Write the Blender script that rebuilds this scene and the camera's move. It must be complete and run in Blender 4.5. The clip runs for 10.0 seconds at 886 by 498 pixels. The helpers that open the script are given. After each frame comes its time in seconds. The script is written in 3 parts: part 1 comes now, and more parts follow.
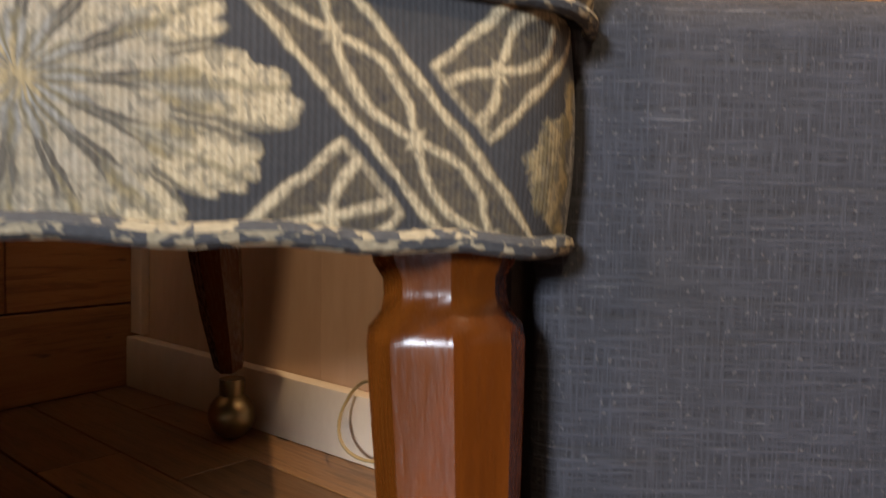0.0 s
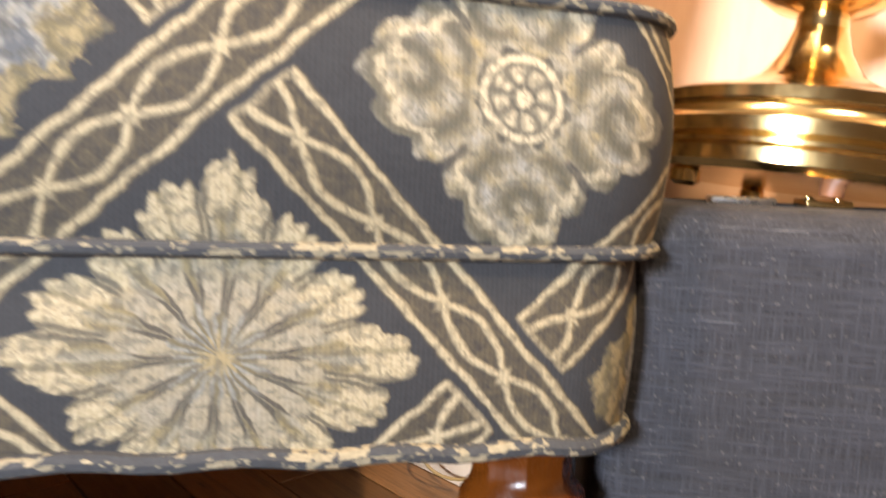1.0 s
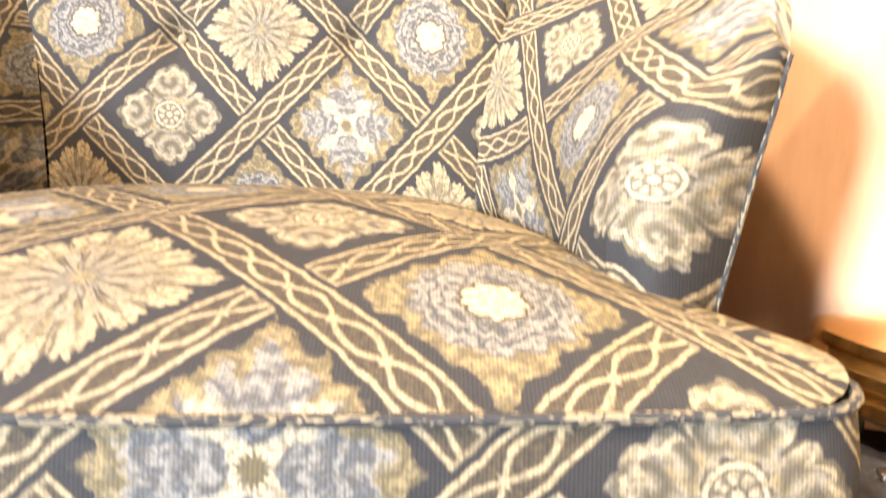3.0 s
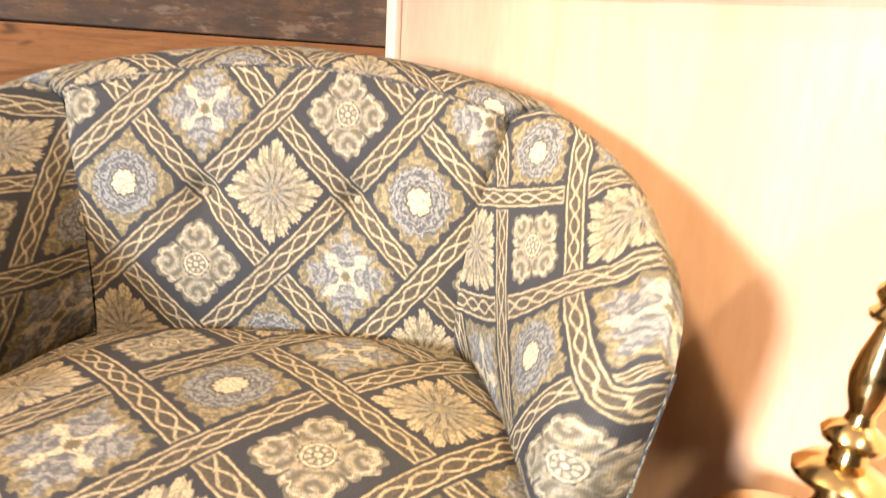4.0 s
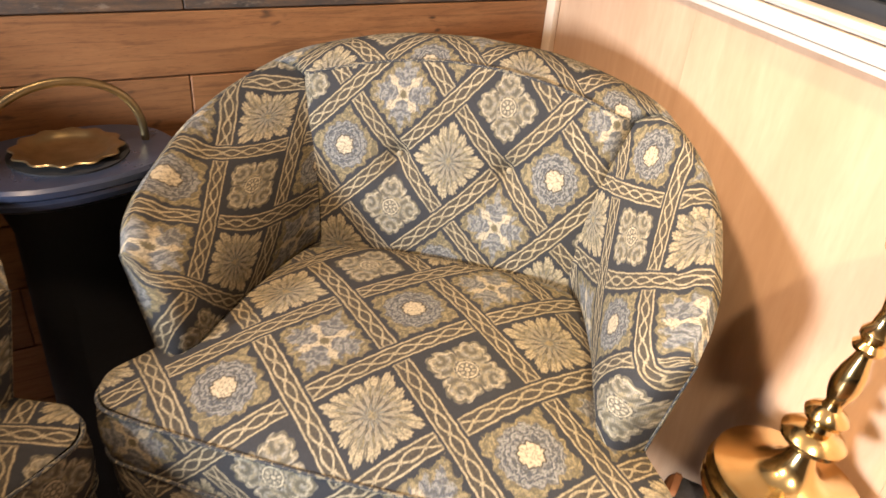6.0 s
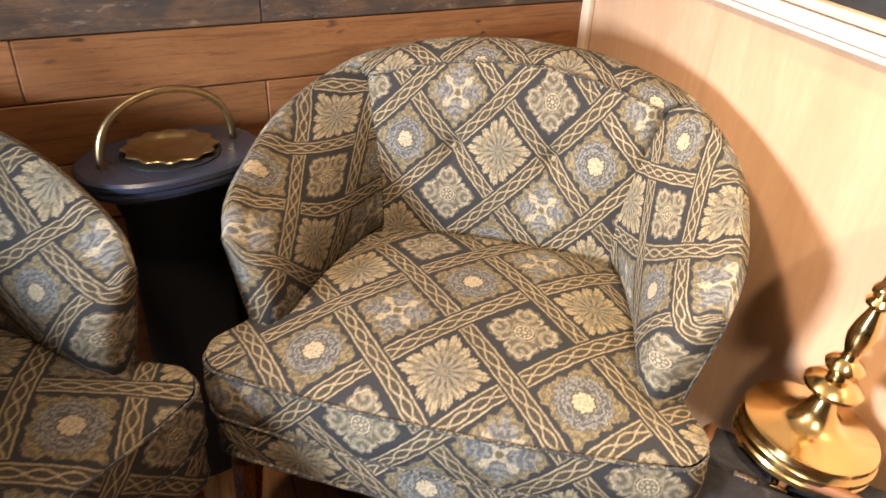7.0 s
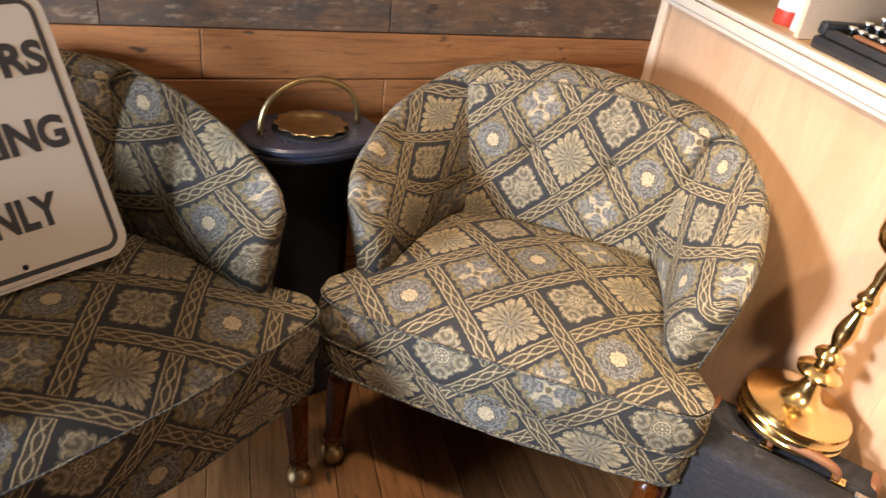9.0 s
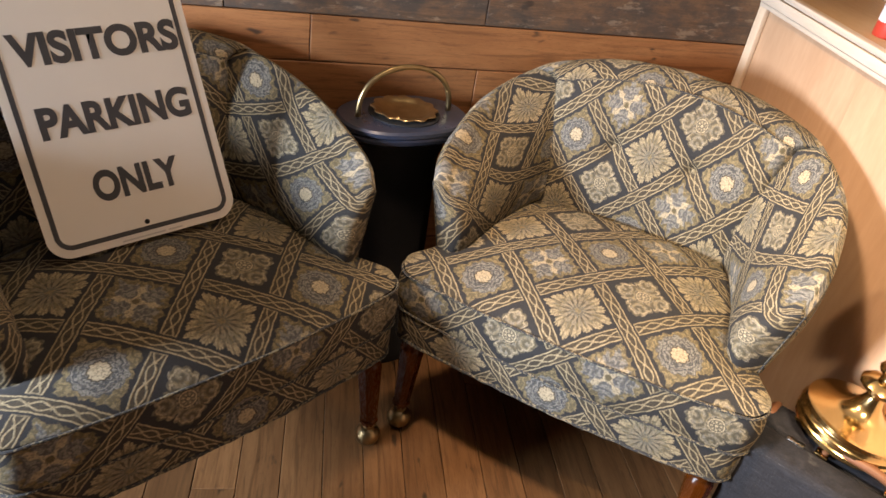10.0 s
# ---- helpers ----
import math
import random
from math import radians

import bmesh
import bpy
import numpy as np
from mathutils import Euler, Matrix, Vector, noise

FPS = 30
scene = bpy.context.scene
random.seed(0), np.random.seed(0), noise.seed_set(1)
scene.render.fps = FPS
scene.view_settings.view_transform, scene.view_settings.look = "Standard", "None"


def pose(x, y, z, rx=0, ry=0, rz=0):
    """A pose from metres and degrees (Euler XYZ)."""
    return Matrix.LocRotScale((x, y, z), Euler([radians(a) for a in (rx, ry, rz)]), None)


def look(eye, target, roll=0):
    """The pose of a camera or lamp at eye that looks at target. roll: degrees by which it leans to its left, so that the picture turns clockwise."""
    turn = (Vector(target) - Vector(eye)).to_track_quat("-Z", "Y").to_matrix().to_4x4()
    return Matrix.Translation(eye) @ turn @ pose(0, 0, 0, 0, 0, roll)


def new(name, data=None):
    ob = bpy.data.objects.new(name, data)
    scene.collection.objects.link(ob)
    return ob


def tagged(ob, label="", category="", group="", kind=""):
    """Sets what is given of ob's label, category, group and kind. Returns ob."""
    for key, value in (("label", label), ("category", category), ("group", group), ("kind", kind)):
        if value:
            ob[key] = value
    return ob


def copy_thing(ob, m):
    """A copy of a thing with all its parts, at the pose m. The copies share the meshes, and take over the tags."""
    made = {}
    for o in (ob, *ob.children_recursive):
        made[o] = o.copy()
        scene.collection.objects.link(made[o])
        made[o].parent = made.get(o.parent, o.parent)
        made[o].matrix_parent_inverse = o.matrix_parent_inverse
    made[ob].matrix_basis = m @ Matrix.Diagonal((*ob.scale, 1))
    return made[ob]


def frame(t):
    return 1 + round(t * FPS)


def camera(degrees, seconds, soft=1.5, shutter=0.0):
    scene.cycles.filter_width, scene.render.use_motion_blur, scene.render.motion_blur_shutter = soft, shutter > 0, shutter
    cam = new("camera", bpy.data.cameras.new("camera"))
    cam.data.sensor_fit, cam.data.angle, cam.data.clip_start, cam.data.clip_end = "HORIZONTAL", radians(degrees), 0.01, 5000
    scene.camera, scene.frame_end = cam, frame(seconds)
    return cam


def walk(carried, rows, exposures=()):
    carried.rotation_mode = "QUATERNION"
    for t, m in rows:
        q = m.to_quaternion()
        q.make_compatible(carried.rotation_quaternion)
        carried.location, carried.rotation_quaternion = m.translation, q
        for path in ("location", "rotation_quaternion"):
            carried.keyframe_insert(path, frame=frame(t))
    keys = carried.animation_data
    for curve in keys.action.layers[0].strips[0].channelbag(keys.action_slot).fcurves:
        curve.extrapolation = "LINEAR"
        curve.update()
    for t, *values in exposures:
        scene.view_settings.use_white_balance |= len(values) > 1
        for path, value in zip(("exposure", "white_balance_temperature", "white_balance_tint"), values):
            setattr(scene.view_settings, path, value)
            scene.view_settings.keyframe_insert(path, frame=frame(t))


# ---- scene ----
# ---- camera ----
cam = camera(64.4, 10.0, 1.5, 0.5)
PATH = [
    (0, (0.042, 0.067, 0.298), (1.72, 1.152, 0.205), 1.3),
    (0.5, (0.022, 0.06, 0.347), (1.663, 1.193, 0.195), 0.4),
    (1, (-0.008, 0.042, 0.405), (1.535, 1.294, 0.174), 2.6),
    (1.5, (-0.035, 0.044, 0.455), (1.454, 1.358, 0.219), 2.7),
    (2, (-0.056, 0.043, 0.508), (1.381, 1.413, 0.26), 1.8),
    (2.5, (-0.078, 0.056, 0.543), (1.299, 1.477, 0.25), 2.1),
    (3, (-0.091, 0.064, 0.592), (1.262, 1.508, 0.3), 1.6),
    (4.5, (-0.178, -0.062, 1.028), (1.069, 1.352, 0.361), 4.2),
    (5, (-0.238, -0.092, 1.1), (0.886, 1.364, 0.316), 5.2),
    (6.5, (-0.328, -0.237, 1.237), (0.521, 1.241, 0.19), 4.0),
    (7, (-0.409, -0.285, 1.249), (0.43, 1.222, 0.237), 2.8),
    (7.5, (-0.509, -0.364, 1.26), (0.327, 1.143, 0.244), 4.8),
    (8, (-0.584, -0.413, 1.281), (0.252, 1.111, 0.293), 6.6),
    (8.5, (-0.632, -0.478, 1.32), (0.189, 1.06, 0.34), 8.1),
    (9, (-0.635, -0.512, 1.34), (0.129, 1.041, 0.338), 8.2),
    (9.5, (-0.641, -0.556, 1.356), (-0.033, 1.05, 0.33), 9.4),
    (10, (-0.666, -0.588, 1.38), (-0.11, 1.012, 0.318), 9.3),
]
walk(cam, [(t, look(eye, target, roll)) for t, eye, target, roll in PATH],
     exposures=[(0.0, 0.28), (0.5, 0.55), (1.5, 0.94), (2.2, 1.04), (3.0, 1.13), (5.0, 0.45), (6.5, 0.36), (10.0, 0.24)])


# ---- light ----
world = bpy.data.worlds.new("room_air")
world.use_nodes = True
world.node_tree.nodes["Background"].inputs[0].default_value = (0.62, 0.72, 1.0, 1)
world.node_tree.nodes["Background"].inputs[1].default_value = 0.12
scene.world = world


def lamp(name, kind, m, energy, colour, size=0.2, size_y=0.0, spread=180):
    data = bpy.data.lights.new(name, kind)
    data.energy, data.color = energy, colour
    if kind == "AREA":
        data.shape, data.size, data.size_y = "RECTANGLE", size, size_y or size
        data.spread = radians(spread)
    else:
        data.shadow_soft_size = size
    ob = new(name, data)
    ob.matrix_world = m
    return ob


spot = lamp("overhead_spot", "SPOT", look((-0.72, 0.42, 2.25), (0.40, 0.40, 0.50)), 175, (1.0, 0.725, 0.51), 0.09)
spot.data.spot_size, spot.data.spot_blend = radians(58), 0.8
# Fill spot added from the front to brighten the lamp, case and wall.
near_fill = lamp("overhead_spot", "SPOT", look((-0.02, -0.80, 2.40), (0.60, 0.24, 0.62)), 190, (1.0, 0.78, 0.52), 0.04)
near_fill.data.spot_size, near_fill.data.spot_blend = radians(32), 0.7
lamp("ceiling_light", "POINT", pose(-0.22, 0.70, 2.30), 13, (1.0, 0.70, 0.40), 0.05)
# Cool area light added on the left, its source unseen; no window built.
lamp("cool_side_light", "AREA", look((-3.0, -0.10, 1.12), (0.4, 0.42, 0.66)), 76, (0.78, 0.86, 1.0), 0.45, 0.50, 110)

# ---- materials ----


class Val:
    """A number socket with arithmetic, to write node maths as plain formulas."""

    def __init__(self, tree, sock):
        self.tree, self.sock = tree, sock

    def op(self, name, *others):
        node = self.tree.nodes.new("ShaderNodeMath")
        node.operation = name
        for i, v in enumerate((self, *others)):
            if isinstance(v, Val):
                self.tree.links.new(v.sock, node.inputs[i])
            else:
                node.inputs[i].default_value = v
        return Val(self.tree, node.outputs[0])

    def __add__(self, o): return self.op("ADD", o)
    def __radd__(self, o): return self.op("ADD", o)
    def __sub__(self, o): return self.op("SUBTRACT", o)
    def __rsub__(self, o): return (self * -1.0) + o
    def __mul__(self, o): return self.op("MULTIPLY", o)
    def __rmul__(self, o): return self.op("MULTIPLY", o)
    def __truediv__(self, o): return self.op("DIVIDE", o)
    def abs(self): return self.op("ABSOLUTE")
    def sin(self): return self.op("SINE")
    def frac(self): return self.op("FRACT")
    def floor(self): return self.op("FLOOR")
    def max(self, o): return self.op("MAXIMUM", o)
    def min(self, o): return self.op("MINIMUM", o)
    def below(self, edge, soft=0.02):
        """1 where the value is under edge, 0 over it, with a soft step."""
        node = self.tree.nodes.new("ShaderNodeMapRange")
        node.interpolation_type = "SMOOTHSTEP"
        self.tree.links.new(self.sock, node.inputs[0])
        lo, hi = (edge - soft, edge + soft)
        for i, v in ((1, lo), (2, hi)):
            if isinstance(v, Val):
                self.tree.links.new(v.sock, node.inputs[i])
            else:
                node.inputs[i].default_value = v
        node.inputs[3].default_value, node.inputs[4].default_value = 1, 0
        return Val(self.tree, node.outputs[0])


def blank(name, rough=0.6, metal=0.0):
    mat = bpy.data.materials.new(name)
    mat.use_nodes = True
    shader = mat.node_tree.nodes["Principled BSDF"]
    shader.inputs["Roughness"].default_value, shader.inputs["Metallic"].default_value = rough, metal
    return mat, mat.node_tree, shader


def mix(tree, fac, a, b, mode="MIX"):
    node = tree.nodes.new("ShaderNodeMix")
    node.data_type, node.blend_type = "RGBA", mode
    for i, v in ((0, fac), (6, a), (7, b)):
        v = v.sock if isinstance(v, Val) else v
        if isinstance(v, bpy.types.NodeSocket):
            tree.links.new(v, node.inputs[i])
        elif i == 0:
            node.inputs[0].default_value = v
        else:
            node.inputs[i].default_value = (*v, 1)
    return node.outputs[2]


def noise_of(tree, vec, scale, detail=3.0, rough=0.55, stretch=None, dist=0.0):
    if stretch:
        m = tree.nodes.new("ShaderNodeMapping")
        tree.links.new(vec, m.inputs[0])
        m.inputs["Scale"].default_value = stretch
        vec = m.outputs[0]
    node = tree.nodes.new("ShaderNodeTexNoise")
    tree.links.new(vec, node.inputs["Vector"])
    node.inputs["Scale"].default_value, node.inputs["Detail"].default_value = scale, detail
    node.inputs["Roughness"].default_value, node.inputs["Distortion"].default_value = rough, dist
    return Val(tree, node.outputs["Fac"])


def bump(tree, shader, height, strength=0.3, depth=0.002):
    node = tree.nodes.new("ShaderNodeBump")
    node.inputs["Strength"].default_value, node.inputs["Distance"].default_value = strength, depth
    tree.links.new(height.sock, node.inputs["Height"])
    tree.links.new(node.outputs[0], shader.inputs["Normal"])


def coords(tree, out="Object"):
    return tree.nodes.new("ShaderNodeTexCoord").outputs[out]


CELL = 0.1566


def tapestry(name):
    """Woven lattice of chain straps with four kinds of flower in the fields."""
    mat, tree, shader = blank(name, 0.82)
    uv = coords(tree, "UV")
    warp = noise_of(tree, uv, 55, 2)
    sep = tree.nodes.new("ShaderNodeSeparateXYZ")
    tree.links.new(uv, sep.inputs[0])
    U, V = Val(tree, sep.outputs[0]), Val(tree, sep.outputs[1])
    k = 1 / (CELL * math.sqrt(2))
    p0, q0 = (U + V) * k, (V - U) * k
    jitter = (warp - 0.5) * 0.035
    p, q = p0 + jitter, q0 - jitter
    lx, ly = p.frac() - 0.5, q.frac() - 0.5
    ox, oy = (p.floor() * 0.5).frac() * 2, (q.floor() * 0.5).frac() * 2
    ax, ay = lx.abs(), ly.abs()
    cheb = ax.max(ay)
    r = (lx * lx + ly * ly).op("SQRT")
    th = ly.op("ARCTAN2", lx)
    fine = noise_of(tree, uv, 420, 2, 0.6)
    blot = noise_of(tree, uv, 95, 3, 0.6)
    cell_tone = noise_of(tree, uv, 9, 1)
    busy = noise_of(tree, uv, 230, 3, 0.65, None, 0.6)

    dark, cream = (0.027, 0.026, 0.027), (0.44, 0.365, 0.24)
    gold, blue = (0.245, 0.19, 0.10), (0.235, 0.222, 0.195)
    olive = (0.115, 0.095, 0.052)

    # straps: two rails and a chain of links between them
    def strap(d, along):
        rail = (d - 0.086).abs().below(0.0095, 0.006)
        w1 = (along * (2 * math.pi * 2.0)).sin() * 0.046
        chain = (d - w1.abs()).abs().below(0.0105, 0.007)
        knot = ((along * (2 * math.pi * 2.0)).sin().abs() * 0.1 + d).below(0.030, 0.012)
        mask = d.below(0.100, 0.006)
        return rail.max(chain).max(knot) * mask, mask

    sa, ma = strap(0.5 - ax, ly)
    sb, mb = strap(0.5 - ay, lx + 0.25)
    # straps pass over and under in turn; the lower one stops short of the upper
    turn = (((p + 0.5).floor() + (q + 0.5).floor()) * 0.5).frac() * 2
    clear_b = 1 - (0.5 - ax).below(0.124, 0.008) * turn
    clear_a = 1 - (0.5 - ay).below(0.124, 0.008) * (1 - turn)
    ma, mb = ma * clear_a, mb * clear_b
    end_a = ((0.5 - ay) - 0.130).abs().below(0.010, 0.006) * (0.5 - ax).below(0.09, 0.008) * (1 - turn)
    end_b = ((0.5 - ax) - 0.130).abs().below(0.010, 0.006) * (0.5 - ay).below(0.09, 0.008) * turn
    strap_line = (sa * clear_a).max(sb * clear_b).max(end_a * 0.5).max(end_b * 0.5)
    strap_area = ma.max(mb)

    # outline of a field: ragged leaves
    rag = (th * 14.0).sin() * 0.016 + (blot - 0.5) * 0.11
    lobes = (th * 4.0).op("COSINE")
    def petals(n, shift=0.0): return (th * float(n) + shift).sin().abs()

    radial = (th * 32.0 + blot * 5.0).sin() * 0.5 + 0.5

    # 1: wreath round a pale disc
    leaf = (th * 24.0 + blot * 7.0).sin() * 0.5 + 0.5
    frond = (ax.min(ay) * 62.0 + cheb * 30.0 + blot * 17.0).sin() * 0.5 + 0.5
    m1 = (cheb * 0.97 + r * 0.03 + rag).below(0.346, 0.010)
    c1 = mix(tree, (r * 95.0 + blot * 22.0).sin() * 0.5 + 0.5, blue, (0.055, 0.058, 0.064))
    c1 = mix(tree, (r + rag * 0.8).below(0.300, 0.01), mix(tree, frond, gold, olive), c1)
    c1 = mix(tree, (r + rag * 0.35 + (th * 9.0).sin() * 0.006).below(0.132, 0.006), c1, (0.05, 0.04, 0.03))
    c1 = mix(tree, (r + rag * 0.35 + (th * 9.0).sin() * 0.006).below(0.114, 0.008), c1, mix(tree, blot, (0.52, 0.44, 0.31), (0.34, 0.27, 0.16)))
    # 2: sunburst of two rows of leaves
    u2 = th * (14.0 / (2 * math.pi)) + (blot - 0.5) * 0.25
    f1, f2 = (u2.frac() - 0.5).abs(), ((u2 + 0.5).frac() - 0.5).abs()
    e2 = cheb * 0.93 + r * 0.07 + f1 * f1 * 0.22 + (blot - 0.5) * 0.07 - petals(28) * 0.020
    m2 = e2.below(0.350, 0.008)
    c2 = mix(tree, radial, mix(tree, blot, (0.30, 0.25, 0.16), (0.17, 0.16, 0.135)), mix(tree, blot, gold, olive))
    c2 = mix(tree, (e2 - 0.302 + (busy - 0.5) * 0.07).abs().below(0.052, 0.016), c2, mix(tree, fine, gold, cream))
    c2 = mix(tree, (f1 - 0.44).abs().below(0.05, 0.04) * 0.8, c2, (0.05, 0.045, 0.035))
    c2 = mix(tree, f1.below(0.045, 0.03) * 0.6, c2, olive)
    row = (r + f2 * f2 * 0.35 + (blot - 0.5) * 0.06).below(0.245, 0.012)
    c2 = mix(tree, row, c2, mix(tree, (f2 - 0.40).abs().below(0.09, 0.04), mix(tree, blot, gold, (0.26, 0.235, 0.19)), (0.07, 0.06, 0.045)))
    c2 = mix(tree, (r + f1 * f1 * 0.2 + rag).below(0.115, 0.012), c2, mix(tree, leaf, (0.20, 0.19, 0.165), olive))
    c2 = mix(tree, (r + rag).below(0.035, 0.01), c2, gold)
    # 3: pale cross over blue-grey leaves
    m3 = (cheb * 0.97 + r * 0.03 + rag - frond * 0.018).below(0.344, 0.010)
    c3 = mix(tree, frond, blue, (0.085, 0.088, 0.092))
    c3 = mix(tree, (cheb + rag * 2.0).below(0.275, 0.02), mix(tree, frond, gold, olive), c3)
    bar = (ax.min(ay) - 0.018 * (r * 40.0).sin() + (blot - 0.5) * 0.05).below(0.036, 0.010) * (r + rag).below(0.27, 0.015)
    c3 = mix(tree, bar * (0.75 + 0.25 * fine), c3, cream)
    c3 = mix(tree, (r + rag * 0.5).below(0.048, 0.010), c3, olive)
    # 4: rosette with a wheel and four scrolls
    dx, dy = ax - 0.195, ay - 0.195
    curl = (dx * dx + dy * dy).op("SQRT")
    swirl = (dy.op("ARCTAN2", dx) + curl * 62.0 + blot * 2.0).sin() * 0.5 + 0.5
    edge4 = 0.322 - lobes * 0.052 + petals(10) * 0.030
    m4 = (r - edge4 + (blot - 0.5) * 0.06).below(0.0, 0.010)
    split = (th * 2.0).sin().abs().below(0.10, 0.05) * (1 - r.below(0.19, 0.02))
    c4 = mix(tree, blot * 2.4 - 0.7, (0.27, 0.25, 0.21), (0.26, 0.20, 0.10))
    c4 = mix(tree, swirl * (1 - r.below(0.14, 0.02)) * 0.95, c4, mix(tree, cell_tone, olive, (0.06, 0.058, 0.05)))
    c4 = mix(tree, (r - edge4 + 0.045 + (blot - 0.5) * 0.05).abs().below(0.014, 0.010) * 0.7, c4, cream)
    c4 = mix(tree, split * 0.8, c4, dark)
    c4 = mix(tree, (r + rag * 0.5).below(0.120, 0.008), c4, mix(tree, petals(4), (0.16, 0.14, 0.10), (0.060, 0.055, 0.045)))
    c4 = mix(tree, (r - 0.098).abs().below(0.009, 0.007), c4, cream)
    c4 = mix(tree, (r - 0.058).abs().below(0.020, 0.008) * petals(4, 0.4).op("POWER", 2.0), c4, cream)
    c4 = mix(tree, r.below(0.022, 0.008), c4, cream)
    field = mix(tree, ox, mix(tree, oy, c1, c4), mix(tree, oy, c3, c2))
    fmask = (m1 * (1 - ox) * (1 - oy)) + (m4 * (1 - ox) * oy) + (m3 * ox * (1 - oy)) + (m2 * ox * oy)
    ground = mix(tree, blot, dark, (0.038, 0.038, 0.039))
    shade = busy.below(0.47, 0.07)
    field = mix(tree, shade * 0.58, field, mix(tree, blot, (0.060, 0.055, 0.045), (0.11, 0.10, 0.075)))
    col = mix(tree, fmask, ground, field)
    col = mix(tree, strap_area, col, mix(tree, busy * 1.8 - 0.5, (0.034, 0.031, 0.029), (0.105, 0.082, 0.048)))
    col = mix(tree, strap_line * (1 - shade * 0.45), col, mix(tree, cell_tone, cream, gold))
    # thread tone and wear
    weave = ((U * 2600.0).sin() * (V * 2600.0).sin()) * 0.5 + 0.5
    ribs = (U * (2 * math.pi / 0.0021)).sin() * 0.5 + 0.5
    thread = fine * 0.65 + weave * 0.1 + ribs * 0.25
    col = mix(tree, 1.0, col, mix(tree, thread, (0.60, 0.60, 0.61), (1.32, 1.32, 1.30)), "MULTIPLY")
    tree.links.new(col, shader.inputs["Base Color"])
    shader.inputs["Specular IOR Level"].default_value = 0.22
    bump(tree, shader, (fmask * 0.4).max(strap_line * 0.5) + thread * 0.5, 0.5, 0.0012)
    return mat


def cord(name):
    """Piping: the same cloth cut small, dark with pale flecks along it."""
    mat, tree, shader = blank(name, 0.85)
    uv = coords(tree, "UV")
    n = noise_of(tree, uv, 150, 2, 0.5)
    patch = noise_of(tree, uv, 14, 2, 0.5)
    f = noise_of(tree, uv, 420, 2)
    fleck = (n + (patch - 0.5) * 0.5).below(0.545, 0.03)
    col = mix(tree, fleck, (0.24, 0.20, 0.125), (0.034, 0.035, 0.037))
    col2 = mix(tree, 1.0, col, mix(tree, f, (0.5, 0.5, 0.5), (1.4, 1.4, 1.4)), "MULTIPLY")
    tree.links.new(col2, shader.inputs["Base Color"])
    bump(tree, shader, f, 0.6, 0.001)
    return mat


def wood(name, light, dark, grain=(1, 14, 14), scale=3.0, rough=0.5, vary=0.35, knots=True, stain=0.0):
    """Timber with grain along local x; each piece takes its own tone."""
    mat, tree, shader = blank(name, rough)
    oc = coords(tree)
    info = tree.nodes.new("ShaderNodeObjectInfo")
    add = tree.nodes.new("ShaderNodeVectorMath")
    add.operation = "MULTIPLY_ADD"
    comb = tree.nodes.new("ShaderNodeCombineXYZ")
    for i in range(3):
        tree.links.new(info.outputs["Random"], comb.inputs[i])
    tree.links.new(comb.outputs[0], add.inputs[0])
    add.inputs[1].default_value = (37, 11, 23)
    tree.links.new(oc, add.inputs[2])
    v = add.outputs[0]
    rnd = Val(tree, info.outputs["Random"])
    g = noise_of(tree, v, scale, 5, 0.6, grain, 0.4)
    fine = noise_of(tree, v, scale * 9, 3, 0.6, grain)
    big = noise_of(tree, v, 2.2, 2)
    col = mix(tree, g * 1.5 - 0.25, light, dark)
    col = mix(tree, fine * 0.75, col, dark)
    tone = rnd * vary + (1 - vary / 2) + (big - 0.5) * 0.3
    tint = tree.nodes.new("ShaderNodeCombineXYZ")
    for i in range(3):
        tree.links.new(tone.sock, tint.inputs[i])
    col = mix(tree, 1.0, col, tint.outputs[0], "MULTIPLY")
    if knots:
        kn = noise_of(tree, v, 13, 2, 0.5, (1, 2.6, 2.6))
        col = mix(tree, (1 - kn).below(0.29, 0.05) * 0.9, col, (0.03, 0.018, 0.010))
        streak = noise_of(tree, v, 5, 5, 0.65, (1, 16, 16), 0.8)
        col = mix(tree, (1 - streak).below(0.44, 0.10) * 0.55, col, tuple(c * 0.45 for c in dark))
        pore = noise_of(tree, v, 60, 2, 0.6, (1, 14, 14))
        col = mix(tree, (1 - pore).below(0.36, 0.05) * 0.5, col, tuple(c * 0.5 for c in dark))
    if stain:
        st = noise_of(tree, v, 9, 7, 0.75, (1, 2.2, 2.2))
        col = mix(tree, (1 - st).below(0.52, 0.12) * stain, col, (0.050, 0.042, 0.036))
        pale = noise_of(tree, v, 14, 5, 0.7, (1, 3, 3))
        col = mix(tree, (1 - pale).below(0.40, 0.06) * 0.5, col, (0.33, 0.24, 0.16))
    tree.links.new(col, shader.inputs["Base Color"])
    rr = fine * 0.25 + (rough - 0.1)
    tree.links.new(rr.sock, shader.inputs["Roughness"])
    bump(tree, shader, g * 0.6 + fine * 0.4, 0.25, 0.0015)
    return mat


def plain(name, a, b, rough=0.6, metal=0.0, scale=20, bump_strength=0.15, fine=160):
    mat, tree, shader = blank(name, rough, metal)
    oc = coords(tree)
    n, f = noise_of(tree, oc, scale, 4), noise_of(tree, oc, fine, 2)
    tree.links.new(mix(tree, n * 1.4 - 0.2, a, b), shader.inputs["Base Color"])
    rr = n * 0.2 + (rough - 0.1) + (f - 0.5) * 0.1
    tree.links.new(rr.sock, shader.inputs["Roughness"])
    bump(tree, shader, f * 0.6 + n * 0.4, bump_strength, 0.001)
    return mat


